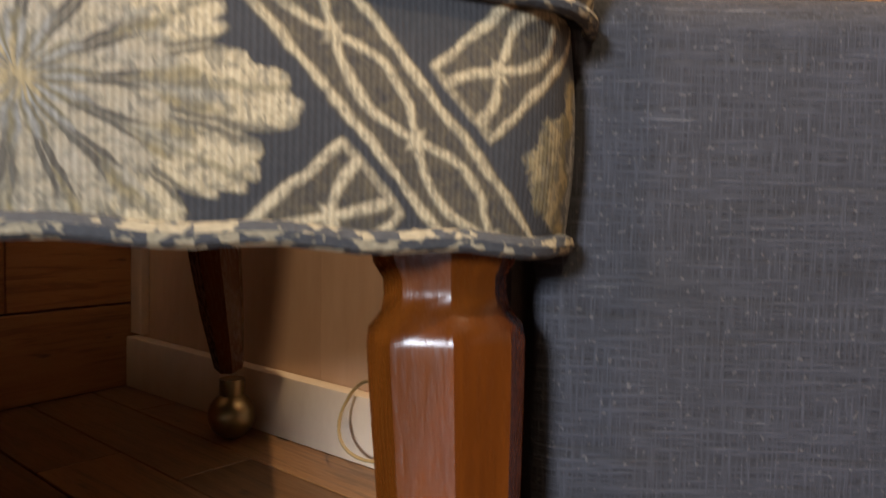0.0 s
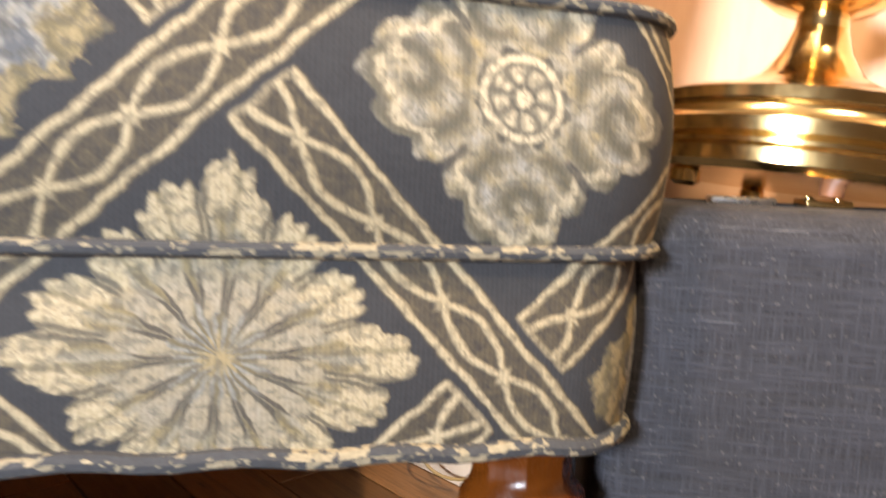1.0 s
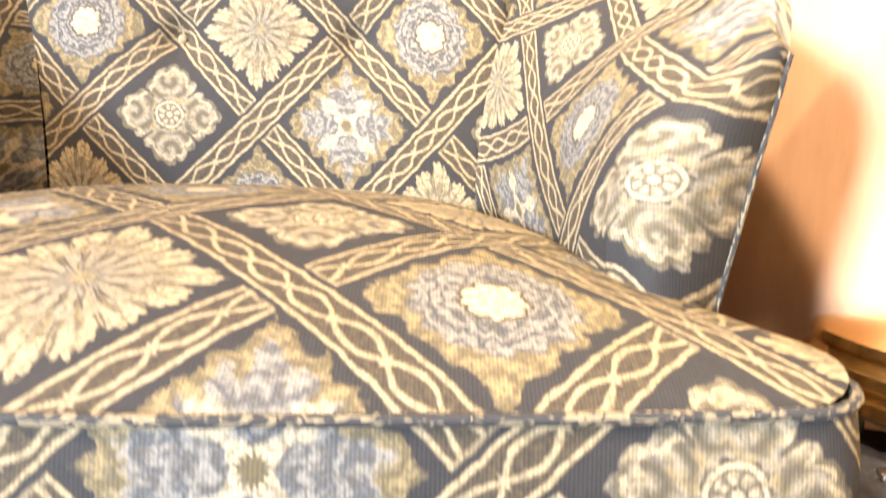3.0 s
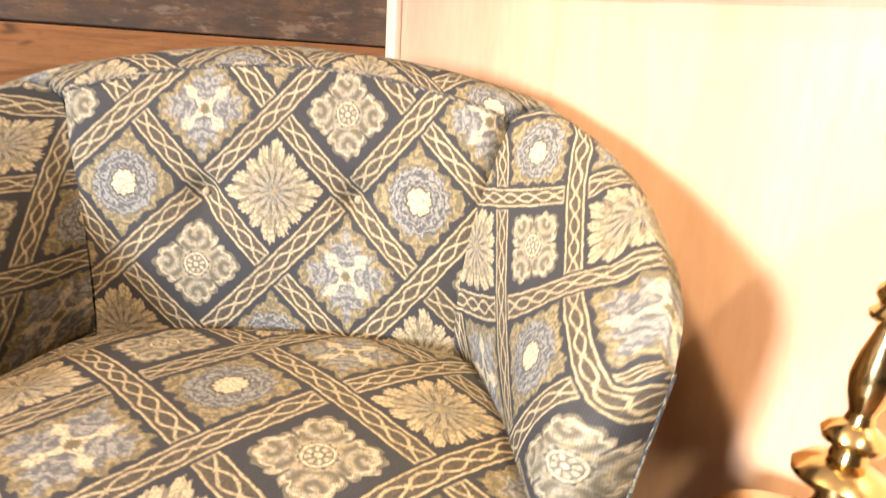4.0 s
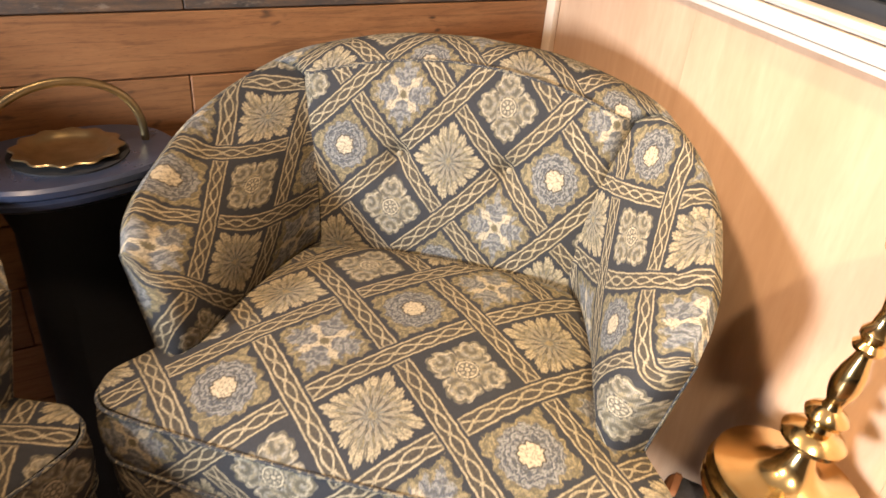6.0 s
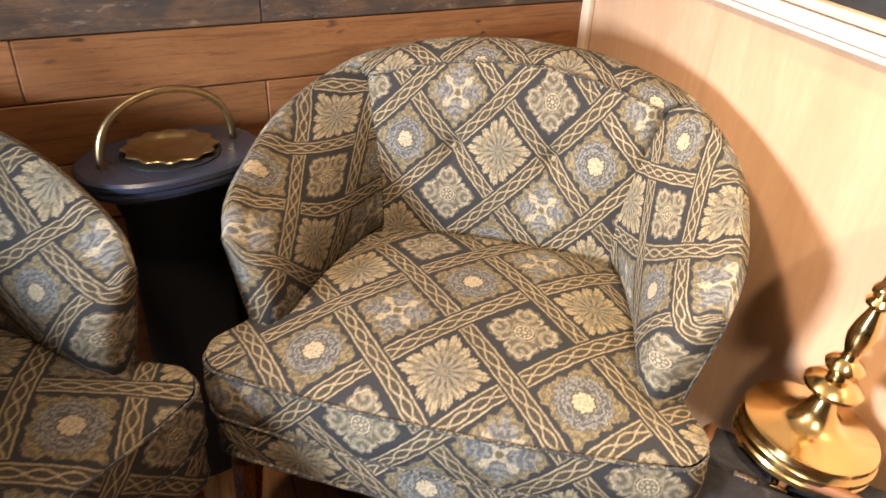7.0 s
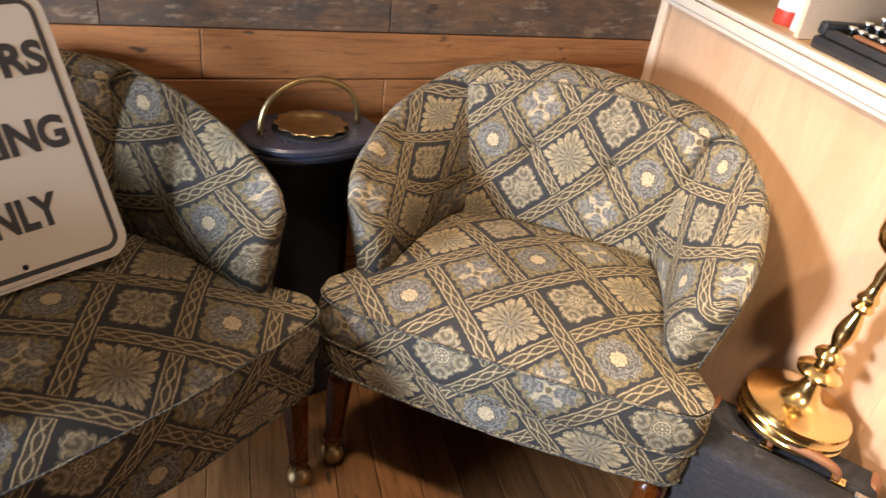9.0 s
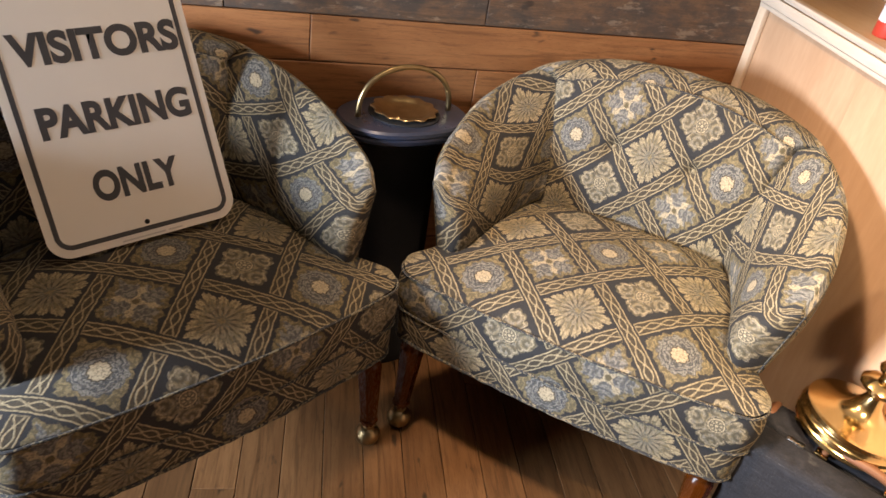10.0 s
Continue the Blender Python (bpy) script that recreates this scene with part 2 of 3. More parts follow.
def canvas(name):
    """Worn blue-grey book cloth of the case: slubs across, scuffs along."""
    mat, tree, shader = blank(name, 0.75)
    oc = coords(tree)
    slub = noise_of(tree, oc, 16, 4, 0.6, (1, 1, 22))
    warp = noise_of(tree, oc, 60, 3, 0.6, (14, 14, 0.7))
    speck = noise_of(tree, oc, 380, 2, 0.5)
    blot = noise_of(tree, oc, 7, 4, 0.65)
    col = mix(tree, blot * 1.3 - 0.15, (0.036, 0.037, 0.046), (0.022, 0.022, 0.024))
    col = mix(tree, slub.below(0.40, 0.05) * 0.5, col, (0.026, 0.025, 0.026))
    col = mix(tree, (1 - slub).below(0.30, 0.03) * 0.35, col, (0.13, 0.13, 0.13))
    col = mix(tree, (1 - speck).below(0.33, 0.02) * 0.30, col, (0.13, 0.12, 0.11))
    yarn_up = noise_of(tree, oc, 800, 2, 0.6, (1, 1, 0.06))
    yarn_across = noise_of(tree, oc, 800, 2, 0.6, (0.06, 0.06, 1))
    yarn = yarn_up.max(yarn_across)
    col = mix(tree, 1.0, col, mix(tree, yarn * 2.2 - 0.75, (0.5, 0.47, 0.44), (1.4, 1.38, 1.35)), "MULTIPLY")
    tree.links.new(col, shader.inputs["Base Color"])
    shader.inputs["Specular IOR Level"].default_value = 0.15
    bump(tree, shader, slub * 0.5 + warp * 0.3 + speck * 0.3 + yarn * 0.9, 0.7, 0.0012)
    return mat


CLOTH = tapestry("tapestry_cloth")
CORD = cord("piping_cloth")
LEG = wood("polished_mahogany", (0.135, 0.036, 0.004), (0.040, 0.009, 0.001), (7, 7, 1), 7, 0.24, 0.1, False)
LEG.node_tree.nodes["Principled BSDF"].inputs["Specular IOR Level"].default_value = 0.22
FLOORWOOD = wood("floor_oak", (0.30, 0.155, 0.062), (0.125, 0.056, 0.021), (1, 12, 12), 3, 0.38, 0.6, True)
PLANK = wood("pine_cladding", (0.44, 0.205, 0.075), (0.24, 0.092, 0.030), (1, 9, 9), 2.4, 0.55, 0.3, True)
PLANK_GREY = wood("weathered_cladding", (0.27, 0.15, 0.075), (0.12, 0.066, 0.036), (1, 7, 7), 2.8, 0.65, 0.25, True, 0.8)
PLY = wood("birch_panel", (0.70, 0.465, 0.30), (0.44, 0.265, 0.15), (5, 5, 1), 1.6, 0.42, 0.12, False)
LIMED = wood("limed_trim", (0.74, 0.60, 0.44), (0.60, 0.45, 0.31), (3, 3, 1), 5, 0.55, 0.12, False)
LIMED_X = wood("limed_moulding", (0.78, 0.68, 0.56), (0.62, 0.50, 0.38), (1, 12, 12), 5, 0.5, 0.12, False)
SHELFWOOD = wood("shelf_board", (0.62, 0.43, 0.24), (0.50, 0.32, 0.16), (1, 8, 8), 3, 0.5, 0.1, False)
BRASS = plain("polished_brass", (0.83, 0.61, 0.29), (0.72, 0.49, 0.20), 0.16, 1.0, 9, 0.05)
OLDBRASS = plain("tarnished_brass", (0.42, 0.32, 0.17), (0.22, 0.16, 0.08), 0.36, 1.0, 30, 0.2)
CANVAS = canvas("blue_book_cloth")
LEATHER = plain("tan_leather", (0.25, 0.105, 0.045), (0.14, 0.055, 0.024), 0.5, 0, 25, 0.4)
BLUEPAINT = plain("blue_black_paint", (0.034, 0.044, 0.078), (0.022, 0.028, 0.048), 0.30, 0, 14, 0.15)
BLACK = plain("black_enamel", (0.018, 0.019, 0.021), (0.030, 0.031, 0.033), 0.35, 0, 12, 0.1)
SOOT = plain("black_felt", (0.008, 0.008, 0.009), (0.012, 0.011, 0.011), 0.9, 0, 20, 0.1)
SIGNWHITE = plain("sign_white", (0.72, 0.69, 0.64), (0.66, 0.62, 0.56), 0.42, 0, 4, 0.03)
SIGNBLACK = plain("sign_black", (0.032, 0.032, 0.036), (0.045, 0.045, 0.050), 0.5, 0, 30, 0.03)
PLASTER = plain("pale_plaster", (0.60, 0.56, 0.50), (0.54, 0.50, 0.44), 0.85, 0, 5, 0.2)
REDTIN = plain("red_tin", (0.50, 0.055, 0.030), (0.40, 0.040, 0.025), 0.35, 0, 20, 0.05)
WHITETIN = plain("white_tin", (0.72, 0.72, 0.74), (0.62, 0.62, 0.66), 0.35, 0, 20, 0.05)
BLUETIN = plain("blue_tin", (0.10, 0.13, 0.30), (0.075, 0.10, 0.24), 0.4, 0, 20, 0.05)
KEYTOP = plain("ivory_key", (0.60, 0.56, 0.46), (0.50, 0.46, 0.38), 0.3, 0, 40, 0.03)
STEEL = plain("nickel", (0.55, 0.53, 0.50), (0.42, 0.40, 0.38), 0.28, 1.0, 20, 0.05)

# ---- mesh helpers ----


def part(name, bm, material, parent=None, label="", smooth=True):
    me = bpy.data.meshes.new(name)
    bmesh.ops.recalc_face_normals(bm, faces=bm.faces)
    bm.to_mesh(me)
    bm.free()
    me.materials.append(material)
    if smooth:
        for f in me.polygons:
            f.use_smooth = True
        me.set_sharp_from_angle(angle=radians(38))
    ob = new(name, me)
    if parent is not None:
        ob.parent = parent
    if label:
        tagged(ob, label)
    return ob


def thing(name, m, label, category, group="", kind=""):
    ob = new(name)
    ob.matrix_world = m
    return tagged(ob, label, category, group, kind)


def box(x0, x1, y0, y1, z0, z1, bevel=0.0, seg=2):
    bm = bmesh.new()
    bmesh.ops.create_cube(bm, size=1, matrix=Matrix.LocRotScale(((x0 + x1) / 2, (y0 + y1) / 2, (z0 + z1) / 2), None, (x1 - x0, y1 - y0, z1 - z0)))
    if bevel:
        bmesh.ops.bevel(bm, geom=bm.edges[:], offset=bevel, segments=seg, affect="EDGES", profile=0.5)
    return bm


def grid(fn, nu, nv, bm=None, wrap=False):
    """A sheet fn(a, b) -> (place, (u, v)) over a, b in 0..1."""
    bm = bm or bmesh.new()
    layer = bm.loops.layers.uv.verify()
    cols = nu if wrap else nu + 1
    pts = [[fn(i / nu, j / nv) for j in range(nv + 1)] for i in range(nu + 1)]
    vs = [[bm.verts.new(pts[i][j][0]) for j in range(nv + 1)] for i in range(cols)]
    for i in range(nu):
        for j in range(nv):
            ids = [(i, j), (i + 1, j), (i + 1, j + 1), (i, j + 1)]
            f = bm.faces.new([vs[a % cols][b] for a, b in ids])
            for loop, (a, b) in zip(f.loops, ids):
                loop[layer].uv = pts[a][b][1]
    return bm


def turned(profile, seg=32, bm=None, at=(0, 0, 0)):
    """A lathe: profile of (radius, height) about z."""
    bm = bm or bmesh.new()
    ring = [[bm.verts.new((at[0] + r * math.cos(2 * math.pi * k / seg), at[1] + r * math.sin(2 * math.pi * k / seg), at[2] + z)) for k in range(seg)] for r, z in profile]
    for a, b in zip(ring, ring[1:]):
        for k in range(seg):
            bm.faces.new((a[k], a[(k + 1) % seg], b[(k + 1) % seg], b[k]))
    bm.faces.new(ring[0][::-1])
    bm.faces.new(ring[-1])
    return bm


def tube(points, radius, seg=8, closed=False, bm=None):
    """A round cord along points, with metres along it as u."""
    bm = bm or bmesh.new()
    layer = bm.loops.layers.uv.verify()
    pts = [Vector(p) for p in points]
    n = len(pts)
    rings, along, total = [], [], 0.0
    for i, p in enumerate(pts):
        a = pts[(i - 1) % n] if closed or i else pts[0]
        b = pts[(i + 1) % n] if closed or i < n - 1 else pts[-1]
        t = (b - a).normalized()
        side = t.cross(Vector((0.13, 0.21, 0.97))).normalized()
        up = side.cross(t)
        r = radius(i / max(1, n - 1)) if callable(radius) else radius
        rings.append([bm.verts.new(p + r * (math.cos(2 * math.pi * k / seg) * side + math.sin(2 * math.pi * k / seg) * up)) for k in range(seg)])
        if i:
            total += (p - pts[i - 1]).length
        along.append(total)
    last = n if closed else n - 1
    for i in range(last):
        a, b = rings[i], rings[(i + 1) % n]
        for k in range(seg):
            f = bm.faces.new((a[k], a[(k + 1) % seg], b[(k + 1) % seg], b[k]))
            for loop, (u, v) in zip(f.loops, ((along[i], k), (along[i], k + 1), (along[i] + 0.01, k + 1), (along[i] + 0.01, k))):
                loop[layer].uv = (u, v * 0.004)
    if not closed:
        bm.faces.new(rings[0][::-1])
        bm.faces.new(rings[-1])
    return bm


def spline(keys, s):
    """Smooth curve through keys [(s, value...)]."""
    n = len(keys)
    i = max(k for k in range(n - 1) if keys[k][0] <= s + 1e-9 or k == 0)
    a, b = keys[i], keys[i + 1]
    f = (s - a[0]) / (b[0] - a[0])
    out = []
    for c in range(1, len(a)):
        def slope(k):
            lo, hi = keys[max(0, k - 1)], keys[min(n - 1, k + 1)]
            return (hi[c] - lo[c]) / (hi[0] - lo[0])
        h = b[0] - a[0]
        m0, m1 = slope(i) * h, slope(i + 1) * h
        out.append((2 * f**3 - 3 * f**2 + 1) * a[c] + (f**3 - 2 * f**2 + f) * m0 + (3 * f**2 - 2 * f**3) * b[c] + (f**3 - f**2) * m1)
    return out


# ---- the room ----
CORNER = Vector((0.752, 1.148, 0))
BAY = 5.8                                   # degrees by which the bookcase wall leans out of square
ALONG = Vector((-math.sin(radians(BAY)), -math.cos(radians(BAY)), 0))
OUT = Vector((math.cos(radians(BAY)), -math.sin(radians(BAY)), 0))
bay = Matrix.Translation(CORNER) @ Matrix(((ALONG.x, OUT.x, 0, 0), (ALONG.y, OUT.y, 0, 0), (0, 0, 1, 0), (0, 0, 0, 1)))


def structure(name, bm, material, label, smooth=False):
    return tagged(part(name, bm, material, None, "", smooth), label, "", "", "structure")


structure("floor", box(-3.2, 2.2, -3.2, 1.4, -0.12, -0.012), SOOT, "dark boarding beneath the strip floor")
structure("wall_north", box(-3.2, 1.9, 1.172, 1.32, -0.012, 2.5), SOOT, "dark backing behind the plank cladding")
structure("wall_west", box(-3.3, -3.2, -3.2, 1.32, -0.012, 2.5), PLASTER, "pale plaster wall")
structure("wall_south", box(-3.2, 2.2, -3.3, -3.2, -0.012, 2.5), PLASTER, "pale plaster wall")
structure("wall_east", box(2.1, 2.2, -3.2, 1.32, -0.012, 2.5), PLASTER, "pale plaster wall")
structure("ceiling", box(-3.3, 2.2, -3.3, 1.32, 2.5, 2.6), PLASTER, "pale plaster ceiling")
# ---- the bookcase wall ----
# local x runs from the corner along the wall, y goes into the bookcase
SHELF_Z = 1.084
SAG = 0.056                                  # the old case has sunk away from the corner, metres a metre
case = thing("bookcase", bay, "pale birch bookcase wall with a limed moulding and open shelf", "bookcase")
for x0, x1 in ((0.0, 0.46), (0.4604, 1.06), (1.0604, 2.6)):
    part("panel", box(x0, x1, 0.012, 0.05, 0.0, SHELF_Z - 0.03), PLY, case, "pale birch plywood panel")
part("corner_stile", box(0.0, 0.034, -0.004, 0.011, 0.09, SHELF_Z - 0.052, 0.002), LIMED, case, "limed wooden stile")
for z0, z1, out in ((SHELF_Z - 0.058, SHELF_Z - 0.046, -0.006), (SHELF_Z - 0.044, SHELF_Z - 0.018, -0.012), (SHELF_Z - 0.016, SHELF_Z - 0.010, -0.008), (SHELF_Z - 0.009, SHELF_Z + 0.002, -0.016)):
    part("moulding", box(0.0, 2.6, out, 0.011, z0, z1, 0.002), LIMED_X, case, "limed wooden moulding")
part("shelf", box(0.0, 2.6, 0.0115, 0.34, SHELF_Z - 0.0285, SHELF_Z), SHELFWOOD, case, "bare wooden shelf board")
part("divider", box(0.500, 0.514, 0.014, 0.34, SHELF_Z + 0.001, SHELF_Z + 0.42, 0.002), LIMED, case)
part("back_panel", box(0.0, 2.6, 0.345, 0.36, SHELF_Z, 2.49), PLY, case)
part("top_shelf", box(0.0, 2.6, 0.0, 0.34, SHELF_Z + 0.425, SHELF_Z + 0.45, 0.002), SHELFWOOD, case)
part("baseboard", box(0.0, 2.6, -0.012, 0.011, 0.0, 0.085, 0.003), LIMED, case, "pinkish limed baseboard")

for ob in case.children:
    for v in ob.data.vertices:
        v.co.z -= SAG * v.co.x * min(1.0, v.co.z / SHELF_Z)


def on_shelf(x, y):
    return bay @ pose(x, y, SHELF_Z - SAG * x, 0, math.degrees(math.atan(SAG)), 0)


cable = [(0.60 + 0.05 * math.cos(a), -0.035 - 0.01 * math.sin(a * 2), 0.065 + 0.045 * math.sin(a)) for a in np.linspace(0.4, 5.6, 26)]
ob = part("cable", tube(cable, 0.0022, 6), plain("tan_cable", (0.30, 0.19, 0.07), (0.24, 0.15, 0.05), 0.5), None)
ob.matrix_world = bay
tagged(ob, "loop of thin tan cable by the baseboard", "cable")


def tin(name, m, r, h, material, label, cap=None):
    t = thing(name, m, label, "tin")
    part("body", turned([(r * 0.96, 0), (r, 0.003), (r, h * 0.84), (r * 0.93, h * 0.87), (r * 0.93, h * 0.88)], 24), material, t)
    part("lid", turned([(r * 0.95, h * 0.88), (r * 0.97, h * 0.89), (r * 0.97, h), (r * 0.92, h * 1.01)], 24), cap or material, t)
    if material is REDTIN:
        part("paper_band", turned([(r * 1.001, h * 0.34), (r * 1.012, h * 0.34), (r * 1.012, h * 0.72), (r * 1.001, h * 0.72)], 24), WHITETIN, t)
    return t


tin("tin", on_shelf(0.312, 0.16), 0.030, 0.13, WHITETIN, "white paper-wrapped tin on the shelf")
tin("tin", on_shelf(0.392, 0.085), 0.033, 0.10, REDTIN, "red tin with a white band on the shelf", STEEL)
tin("tin", on_shelf(0.447, 0.075), 0.020, 0.14, WHITETIN, "slim white tin on the shelf")
tin("tin", on_shelf(0.4795, 0.072), 0.018, 0.13, BLUETIN, "slim dark blue tin on the shelf")

# typewriter
typer = thing("typewriter", on_shelf(0.745, 0.145) @ Matrix.Scale(1.12, 4), "old black typewriter with round pale keys on the shelf", "typewriter")
bm = box(-0.165, 0.165, -0.125, 0.16, 0.0, 0.026, 0.008)
part("base", bm, BLACK, typer)
for sx in (-1, 1):
    part("side_rail", box(sx * 0.155 - 0.011, sx * 0.155 + 0.011, -0.12, 0.08, 0.0265, 0.052, 0.006), BLACK, typer)
part("front_rail", box(-0.142, 0.142, -0.122, -0.098, 0.0265, 0.042, 0.005), BLACK, typer)
part("space_bar", box(-0.085, 0.085, -0.115, -0.101, 0.043, 0.050, 0.003), LEATHER, typer, "worn brown space bar")
part("body", box(-0.15, 0.15, 0.03, 0.155, 0.0265, 0.115, 0.018, 3), BLACK, typer)
part("platen", turned([(0.018, -0.17), (0.02, -0.165), (0.02, 0.165), (0.018, 0.17)], 20), SOOT, typer).matrix_basis = pose(0, 0.10, 0.135, 0, 90, 0)
stalk = turned([(0.0022, 0.0), (0.0022, 0.018)], 8)
cap = turned([(0.0065, 0.018), (0.0092, 0.0185), (0.0094, 0.0205), (0.0086, 0.0222)], 14)
keys = None
for row in range(4):
    for k in range(10):
        pos = pose(-0.117 + 0.0245 * k + 0.006 * row - 0.006, -0.080 + 0.026 * row, 0.030 + 0.011 * row)
        if keys is None:
            a, b = part("key", cap, STEEL, typer, "pale key in a nickel ring"), part("stem", stalk, BLACK, None)
            face = part("key_face", turned([(0.0080, 0.0221), (0.0078, 0.0232)], 14), KEYTOP, None)
            keys = (a.data, b.data, face.data)
            b.parent = face.parent = a
            a.matrix_basis = pos
        else:
            a = new("key", keys[0])
            a.parent, a.matrix_basis = typer, pos
            new("stem", keys[1]).parent = a
            new("key_face", keys[2]).parent = a

# ---- the armchairs ----
TUFT = plain("tuft_thread", (0.34, 0.28, 0.17), (0.20, 0.165, 0.10), 0.85, 0, 300, 0.4)
HALF, FRONT_Z, SEAM_Z, BASE_Z = 0.413, 0.470, 0.372, 0.287
U0, V0 = 0.0, 0.288      # lattice: a wreath field centred here


def cloth_uv(x, v):
    return (x - U0, v - V0 + CELL * math.sqrt(0.5))


EAR = 0.052                                   # radius of the cushion's front corners


def bow(x):
    """The front edge swells forward in the middle."""
    return -0.030 * (1 - (x / HALF) ** 2) + 0.004


def seat_half(y):
    return spline([(-0.06, HALF), (0.06, HALF), (0.115, 0.385), (0.16, 0.368), (0.35, 0.338), (0.47, 0.303), (0.56, 0.275)], y)[0]


def seat_top(a, b):
    """a across, b from the front edge to the back."""
    s = 2 * a - 1
    x0 = s * HALF
    b = b ** 1.7
    d = b * (0.535 - bow(x0))
    y = bow(x0) + d
    wide = seat_half(y)
    if d < EAR:
        wide = min(wide, HALF - EAR + math.sqrt(max(0, EAR ** 2 - (EAR - d) ** 2)))
    x = s * wide
    lift = 0.062 * (1 - abs(s) ** 2.6) * (1 - (1 - b) ** 3.2) * (1.0 - 0.20 * b - 0.34 * b ** 5) + 0.012 * (1 - abs(s) ** 6) * (1 - (1 - b) ** 8) + 0.018 * (1 - (1 - b) ** 9)
    lift -= 0.030 * max(0, (y - 0.455) / 0.08) + 0.034 * (max(0, abs(s) - 0.82) / 0.18) ** 2 * min(1, max(0, (y - 0.16) / 0.08))
    wob = 0.0022 * noise.noise(Vector((x * 7, y * 7, 3.1)))
    return (Vector((x, y, FRONT_Z + lift + wob * min(1, b * 9))), cloth_uv(x, y + 0.012 * min(1, b * 6)))


def seat_front(a, b, z0, z1, bulge, swell=0.0):
    """Front boxing with its rounded ends: a across, b down."""
    span = HALF + 0.13
    w = (2 * a - 1) * span
    z = z0 + (z1 - z0) * b
    out = bulge * math.sin(math.pi * b)
    r = EAR
    h = HALF + swell
    z += 0.008 * max(0, 1 - (w / HALF) ** 2) * max(0, (FRONT_Z - 0.10 - z) / 0.085)
    if abs(w) < h - r:
        x, y = w, bow(w) - out
    else:
        t = abs(w) - (h - r)
        side = math.copysign(1, w)
        ang = min(t / r, math.pi / 2)
        x = side * (h - r + (r + out) * math.sin(ang))
        y = bow(h - r) + r - (r + out) * math.cos(ang) + max(0, t - r * math.pi / 2)
        x = side * min(abs(x), seat_half(y) + 0.003 + out)
    wob = 0.0016 * noise.noise(Vector((w * 9, z * 9, 5)))
    return (Vector((x, y - wob, z)), cloth_uv(w, bow(max(-HALF, min(HALF, w))) - (FRONT_Z - z)))


# half section keys of the tub: s from the arm's front to the middle of the back
INNER = [(0.0, 0.338, 0.128, 0.462), (0.2, 0.322, 0.205, 0.475), (0.42, 0.304, 0.325, 0.48), (0.62, 0.266, 0.482, 0.482), (0.72, 0.2153, 0.498, 0.482), (0.86, 0.1102, 0.522, 0.482), (1.0, 0.0, 0.53, 0.482)]
RIDGE = [(0.0, 0.396, 0.126, 0.664), (0.07, 0.410, 0.160, 0.700), (0.2, 0.424, 0.245, 0.732), (0.42, 0.4176, 0.41, 0.79), (0.62, 0.3426, 0.56, 0.85), (0.72, 0.2723, 0.612, 0.874), (0.86, 0.1452, 0.655, 0.898), (1.0, 0.0, 0.668, 0.907)]
FOOT = [(0.0, 0.352, 0.15, 0.3), (0.2, 0.362, 0.22, 0.3), (0.42, 0.3626, 0.35, 0.3), (0.62, 0.3176, 0.48, 0.3), (0.72, 0.2553, 0.55, 0.3), (0.86, 0.1402, 0.6, 0.3), (1.0, 0.0, 0.615, 0.3)]


def tub(s, side):
    i, r, f = (Vector(spline(k, s)) for k in (INNER, RIDGE, FOOT))
    for v in (i, r, f):
        v.x *= side
    return i, r, f


def section(s, side, b, plump=0.035):
    """Inner face from the seat (b=0) up over the ridge (b=1)."""
    i, r, f = tub(s, side)
    toward = Vector((-r.x * 0.9, 0.18 - r.y, 0)).normalized()
    swell = plump * math.sin(math.pi * min(1, b * 1.12)) ** 0.58 if b < 0.89 else 0
    p = i.lerp(r, b)
    lift = Vector((0, 0, 0.030)) * math.sin(math.pi * b) ** 1.2
    p = p + toward * swell * (1 - 0.35 * b) + lift
    if b > 0.82:
        k = (b - 0.82) / 0.18
        p += Vector((0, 0, 0.016)) * math.sin(math.pi * k) - toward * 0.010 * k * k - Vector((0, 0, 0.010)) * k * k
    return p


def arc_table(side, s0, s1):
    """Length along the middle of the inner face, for the cloth."""
    n, total, out, last = 60, 0.0, [], None
    for k in range(n + 1):
        p = section(s0 + (s1 - s0) * k / n, side, 0.55)
        total += (p - last).length if last is not None else 0
        last = p
        out.append(total)
    return lambda a: out[int(a * n)] + (out[min(n, int(a * n) + 1)] - out[int(a * n)]) * (a * n - int(a * n))


# how the cloth lies on each arm: lattice steps by the way along and up it
ARM_LAY = {1: ((1.76, 0.817, 6.607, -6.122, -7.922), (-2.765, 5.046, 3.843, 7.293, -6.133)), -1: ((-1.881, 5.321, 5.461, 7.957, -8.68), (1.371, -1.609, 5.173, -4.373, -3.89))}
BACK_LAY = ((1.505, 5.3, 5.113, 0.175, 0.0), (1.429, -5.157, 4.822, -2.225, 0.0))


def lattice(lay, g, h):
    """Cloth place from the two strap counts, each bilinear in g and h and bent along g."""
    pp, qq = (c[0] + c[1] * g + c[2] * h + c[3] * g * h + c[4] * g * g for c in lay)
    return ((pp - qq) * CELL * math.sqrt(0.5), (pp + qq) * CELL * math.sqrt(0.5))


TUFTS = ((-0.100, 0.705), (0.100, 0.705))


